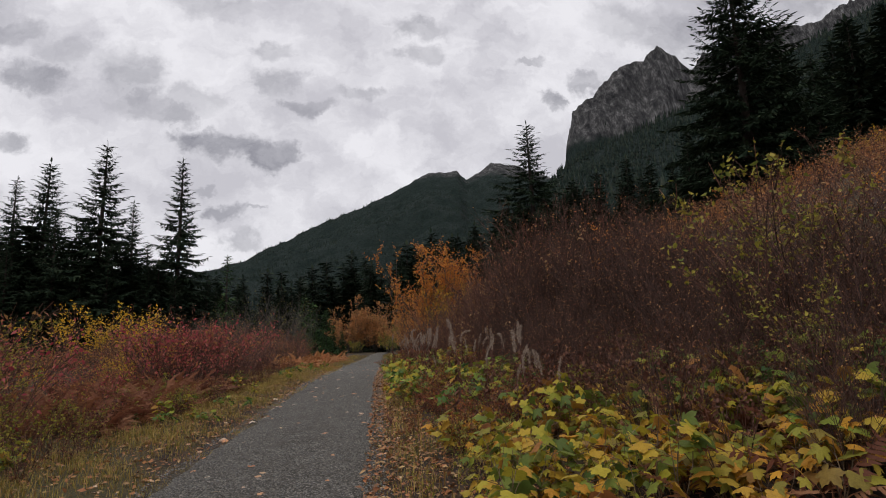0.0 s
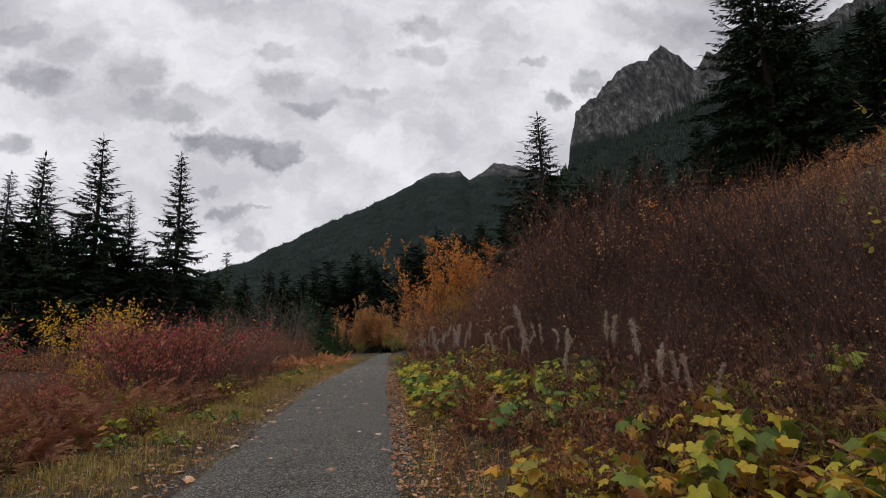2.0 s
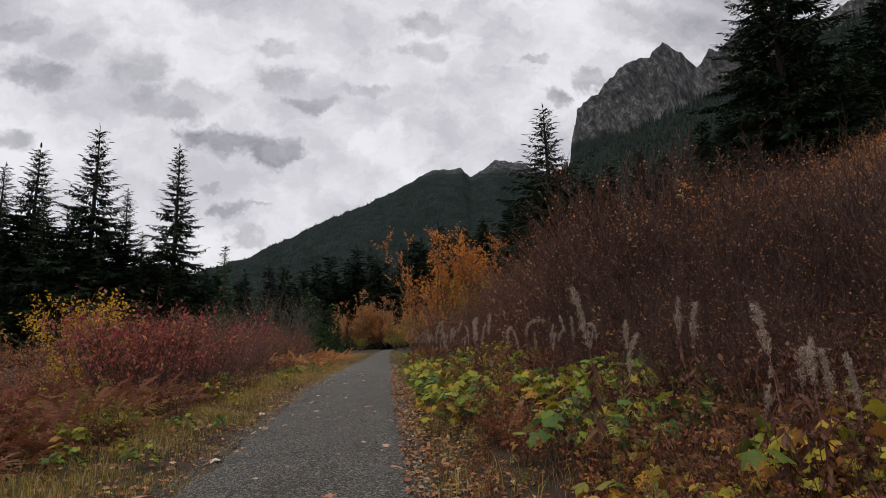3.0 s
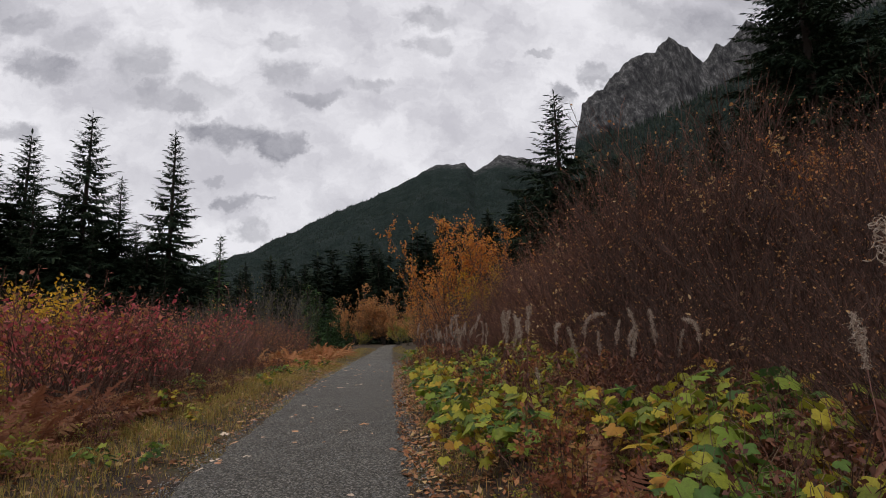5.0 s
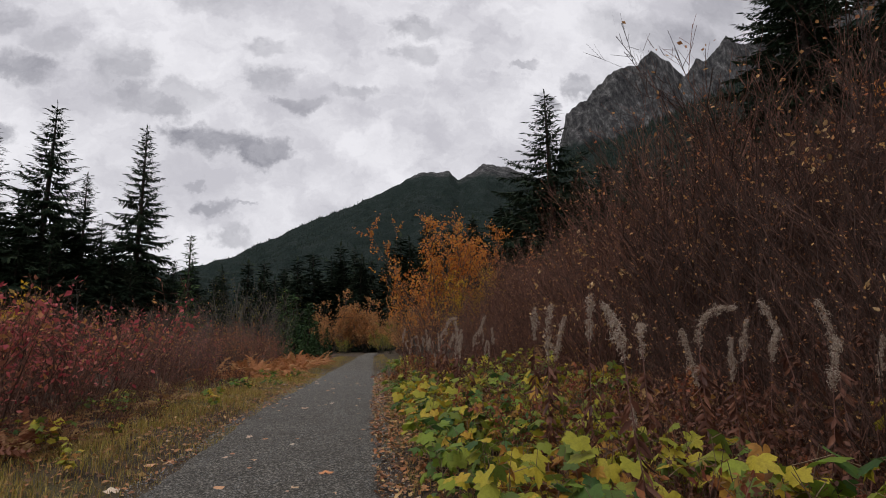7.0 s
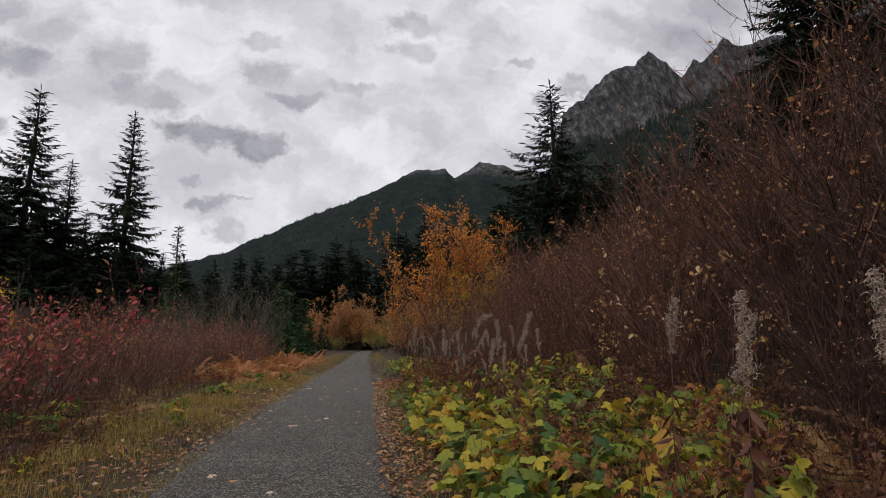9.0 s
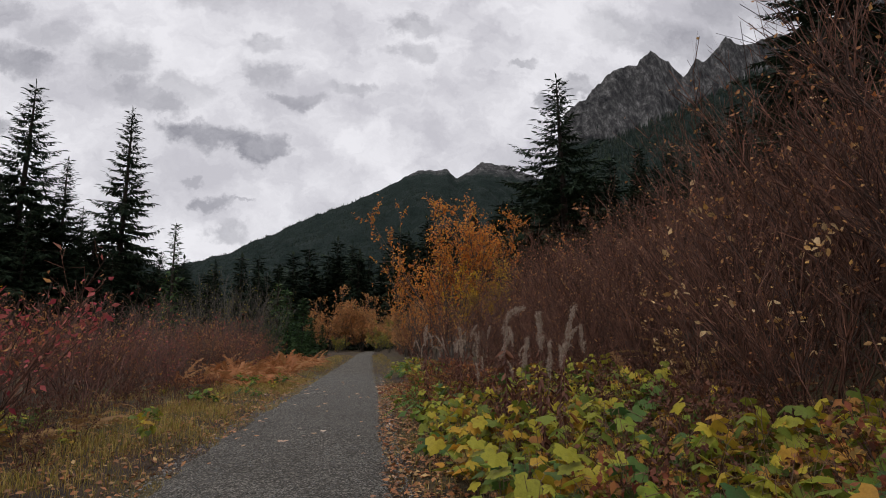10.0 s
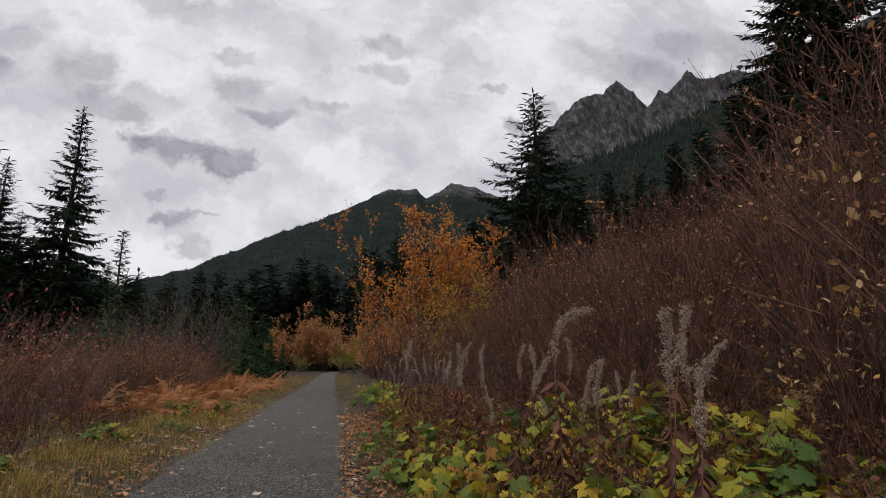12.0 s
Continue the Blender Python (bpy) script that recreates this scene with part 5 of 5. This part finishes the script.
# where the tall stalks stand and the height of their tips
STALKS = [(1.54, 8.52, 1.87), (2.62, 9.09, 1.76), (2.84, 9.21, 1.81), (2.25, 9.35, 1.62), (1.95, 8.95, 1.5), (2.12, 7.25, 1.65), (2.2, 7.02, 1.45), (2.3, 7.35, 1.4), (2.42, 7.1, 1.38), (2.52, 7.35, 1.42), (2.36, 7.55, 1.28),
          (2.15, 7.42, 1.2), (2.58, 7.08, 1.3), (1.76, 13.95, 1.81), (1.36, 12.3, 1.69), (2.25, 13.29, 1.7), (2.17, 12.96, 1.56), (2.36, 12.5, 1.5), (2.42, 13.1, 1.5), (1.72, 15.25, 1.80), (2.93, 12.72, 1.75), (3.04, 13.25, 1.76),
          (2.62, 13.2, 1.58), (2.0, 13.45, 1.62), (1.69, 14.83, 1.7), (2.3, 19.33, 1.65), (2.75, 13.47, 1.62), (1.62, 13.0, 1.12), (1.5, 14.35, 1.8), (1.73, 18.82, 1.85), (1.68, 18.53, 1.6), (1.3, 19.4, 1.83),
          (1.56, 19.7, 1.48), (1.45, 19.3, 1.52), (2.2, 20.0, 1.42), (0.95, 22.5, 1.7), (1.3, 22.0, 1.65), (1.25, 20.3, 1.57), (1.9, 24.5, 1.72), (3.0, 12.2, 1.6), (3.2, 12.9, 1.5), (1.45, 18.45, 1.76), (1.3, 18.2, 1.5)]
spots, rng = strew(710, 30, 1.4, 2.8, 20.5, 33, 0.3)
STALKS += [(x, y, float(land(x, y)) + rng.uniform(0.95, 1.45)) for x, y in spots]
for k, (x, y, top) in enumerate(STALKS):
    pick = (k * 3) % 8 if k < 43 else int(rng.integers(0, 8))
    first, tall = WEEDS[pick]
    z = float(land(x, y)) - 0.02
    sc = (top - z) / tall
    m = pose(x, y, z, rng.normal(0, 3), rng.normal(0, 3), rng.uniform(0, 360))
    ob = copy_thing(first, m) if first.name in USED else first
    USED.add(first.name)
    ob.matrix_basis = m
    ob.scale = (sc, sc, sc)

# dark dead stalks under the fireweed
STALK = made(shrub_meshes(720, 0.95, 12, 4, 2, 190, 0.045, BROWN_STEM, DEAD_LEAF, 0.22, 0.006, 0.2, shape=CHIP, flat=True))
spots, rng = strew(721, 210, 1.5, 4.8, 6.5, 28, 0.28)
for k, (x, y) in enumerate(spots):
    shrub("dead_stalks", STALK, "clump of dead dark brown stalks on the bank", "plant", "dead stalks on the bank", x, y, rng.uniform(0.6, 1.1), k * 50)

spots, rng = strew(722, 80, -6.6, -3.5, 5, 32, 0.4)
for k, (x, y) in enumerate(spots):
    shrub("dead_stalks", STALK, "clump of dead brown stalks in the meadow", "plant", "dead stalks in the meadow", x, y, rng.uniform(0.5, 1.0), k * 50)
spots, rng = strew(723, 100, 3.0, 7.5, 4.5, 15, 0.42)
for k, (x, y) in enumerate(spots):
    shrub("dead_stalks", STALK, "clump of dead dark brown stalks on the bank", "plant", "dead stalks on the bank", x, y, rng.uniform(0.8, 1.4), k * 50)

t = np.linspace(0, 1, 14)
line = np.stack([2.5 + 1.5 * t, 17.3 - 0.5 * t + 0.12 * np.sin(t * 6), 0 * t], 1)
line[:, 2] = land(line[:, 0], line[:, 1]) + 0.05 + 0.28 * t * (1.4 - t) + 0.03 * np.sin(t * 9)
tagged(new("fallen_branch", pipe(line, np.linspace(0.022, 0.008, 14), 6).mesh("fallen_branch", GREY_STEM, True)), "curved grey fallen branch lying on the bank", "branch")
t = np.linspace(0, 1, 6)
line = np.stack([0.5 + 0.03 * np.sin(t * 5), 10.35 + 0.02 * t, 0.02 + 0.2 * t], 1)
tagged(new("dead_stalk", pipe(line, np.array([0.014, 0.016, 0.022, 0.03, 0.026, 0.01]), 6).mesh("dead_stalk", BROWN_STEM, True)), "short dark dead stalk at the trail's edge", "plant")

# ---------- verge, litter, stones ----------
def stuff(name, g, mat, label, category):
    tagged(new(name, g.mesh(name, mat)), label, category, kind="stuff")


rng = np.random.default_rng(800)
g = Geo()
for count, side, near, far_out, y0, y1, tall in ((46000, -1, -0.1, 1.9, 2, 36, 0.17), (9000, -1, -0.1, 2.0, 36, 75, 0.24), (9000, -1, 1.6, 4.2, 3, 34, 0.26), (6000, 1, -0.08, 0.6, 3, 36, 0.13), (4500, 1, 0.25, 2.6, 3, 30, 0.26), (3000, 1, -0.1, 1.2, 36, 80, 0.26)):
    y = rng.uniform(y0, y1, count)
    x = path_middle(y) + side * (half_width(y) + near + (far_out - near) * rng.uniform(0, 1, count) ** 1.1)
    tuft = np.sin(x * 2.1 + 3 * np.sin(y * 0.8)) * np.sin(y * 1.7 + x) + 0.5 * np.sin(x * 7 + y * 5) * np.sin(y * 6.1 - x * 3)
    keep = tuft > rng.uniform(-1.5, 0.6, count)
    x, y, tuft = x[keep], y[keep], tuft[keep]
    h = tall * rng.uniform(0.35, 1.15, len(x)) * (0.4 + 0.6 * np.clip((np.abs(x - path_middle(y)) - half_width(y)) / 0.6, 0, 1)) * (0.8 + 0.35 * tuft)
    h = np.maximum(h, 0.02)
    g.scatter(BLADE, np.stack([x, y, land(x, y) - 0.005], 1), upright(rng.uniform(0, 6.3, len(x))), np.stack([np.full(len(x), 0.22) + 0.7 * h, h * rng.uniform(0.8, 2.6, len(x)), h], 1))
stuff("grass", g, GRASS, "yellowing grass along the trail's verge", "grass")

g = Geo()
for count, lo, hi, y0, y1 in ((8500, 1.15, 2.2, 2, 32), (3000, 2.2, 7.5, 2, 30), (2500, 2.2, 8.0, 2, 10), (7500, -3.6, -1.25, 2, 36), (3000, -7, -3.2, 3, 30)):
    y = rng.uniform(y0, y1, count)
    x = path_middle(y) + rng.uniform(lo, hi, count)
    d = np.stack([rng.normal(0, 1, count), rng.normal(0, 1, count), rng.normal(0, 0.22, count)], 1)
    g.scatter(LEAF4, np.stack([x, y, np.maximum(land(x, y), np.where(np.abs(x - path_middle(y)) < half_width(y), trail_z(x, y), -9)) + rng.uniform(0.004, 0.05, count)], 1), frames_of(d, rng, 0.45), rng.uniform(0.035, 0.10, count))
stuff("leaf_litter", g, LITTER, "brown and orange fallen leaf litter", "leaf litter")

PEBBLE = ([(0.5, 0, 0), (0, 0.42, 0), (-0.5, 0.05, 0), (0, -0.4, 0), (0.05, 0.02, 0.32)], [(0, 1, 4), (1, 2, 4), (2, 3, 4), (3, 0, 4)])
count = 62000
y = 2.5 + 36 * rng.uniform(0, 1, count) ** 1.3
x = path_middle(y) + rng.uniform(-1.4, 1.4, count)
g = Geo().scatter(PEBBLE, np.stack([x, y, trail_z(x, y) + 0.001], 1), upright(rng.uniform(0, 6.3, count)), rng.uniform(0.007, 0.02, count) * np.where(rng.uniform(0, 1, count) < 0.04, 1.9, 1))
count = 2600
y = rng.uniform(2.5, 38, count)
side = rng.choice([-1, 1], count)
x = path_middle(y) + side * (1.38 + rng.normal(0, 0.06, count))
g.scatter(PEBBLE, np.stack([x, y, np.maximum(trail_z(x, y), land(x, y)) + 0.002], 1), upright(rng.uniform(0, 6.3, count)), rng.uniform(0.012, 0.034, count))
stuff("loose_stones", g, STONE, "small loose grey stones on the trail", "gravel")

# single fallen leaves on the trail and its edges
rng = np.random.default_rng(900)
for k in range(235):
    y = rng.uniform(3, 34)
    u = rng.uniform()
    off = rng.uniform(-1.3, 1.3) if u < 0.40 else (rng.normal(-1.5, 0.28) if u < 0.72 else rng.normal(1.6, 0.2))
    x = float(path_middle(y)) + off
    z = max(float(trail_z(x, y)) if abs(off) < 1.45 else -9, float(land(x, y))) + 0.012
    ob = new("fallen_leaf", LEAF_MESHES[FALLEN.name][rng.integers(0, 5)])
    size = rng.uniform(0.08, 0.19)
    ob.matrix_basis = pose(x, y, z, rng.normal(0, 9), rng.normal(0, 9), rng.uniform(0, 360)) @ Matrix.Scale(size, 4)
    tagged(ob, "curled orange-brown fallen leaf on the trail" if abs(off) < 1.4 else "orange-brown fallen leaf on the verge", "leaf", "fallen leaves")
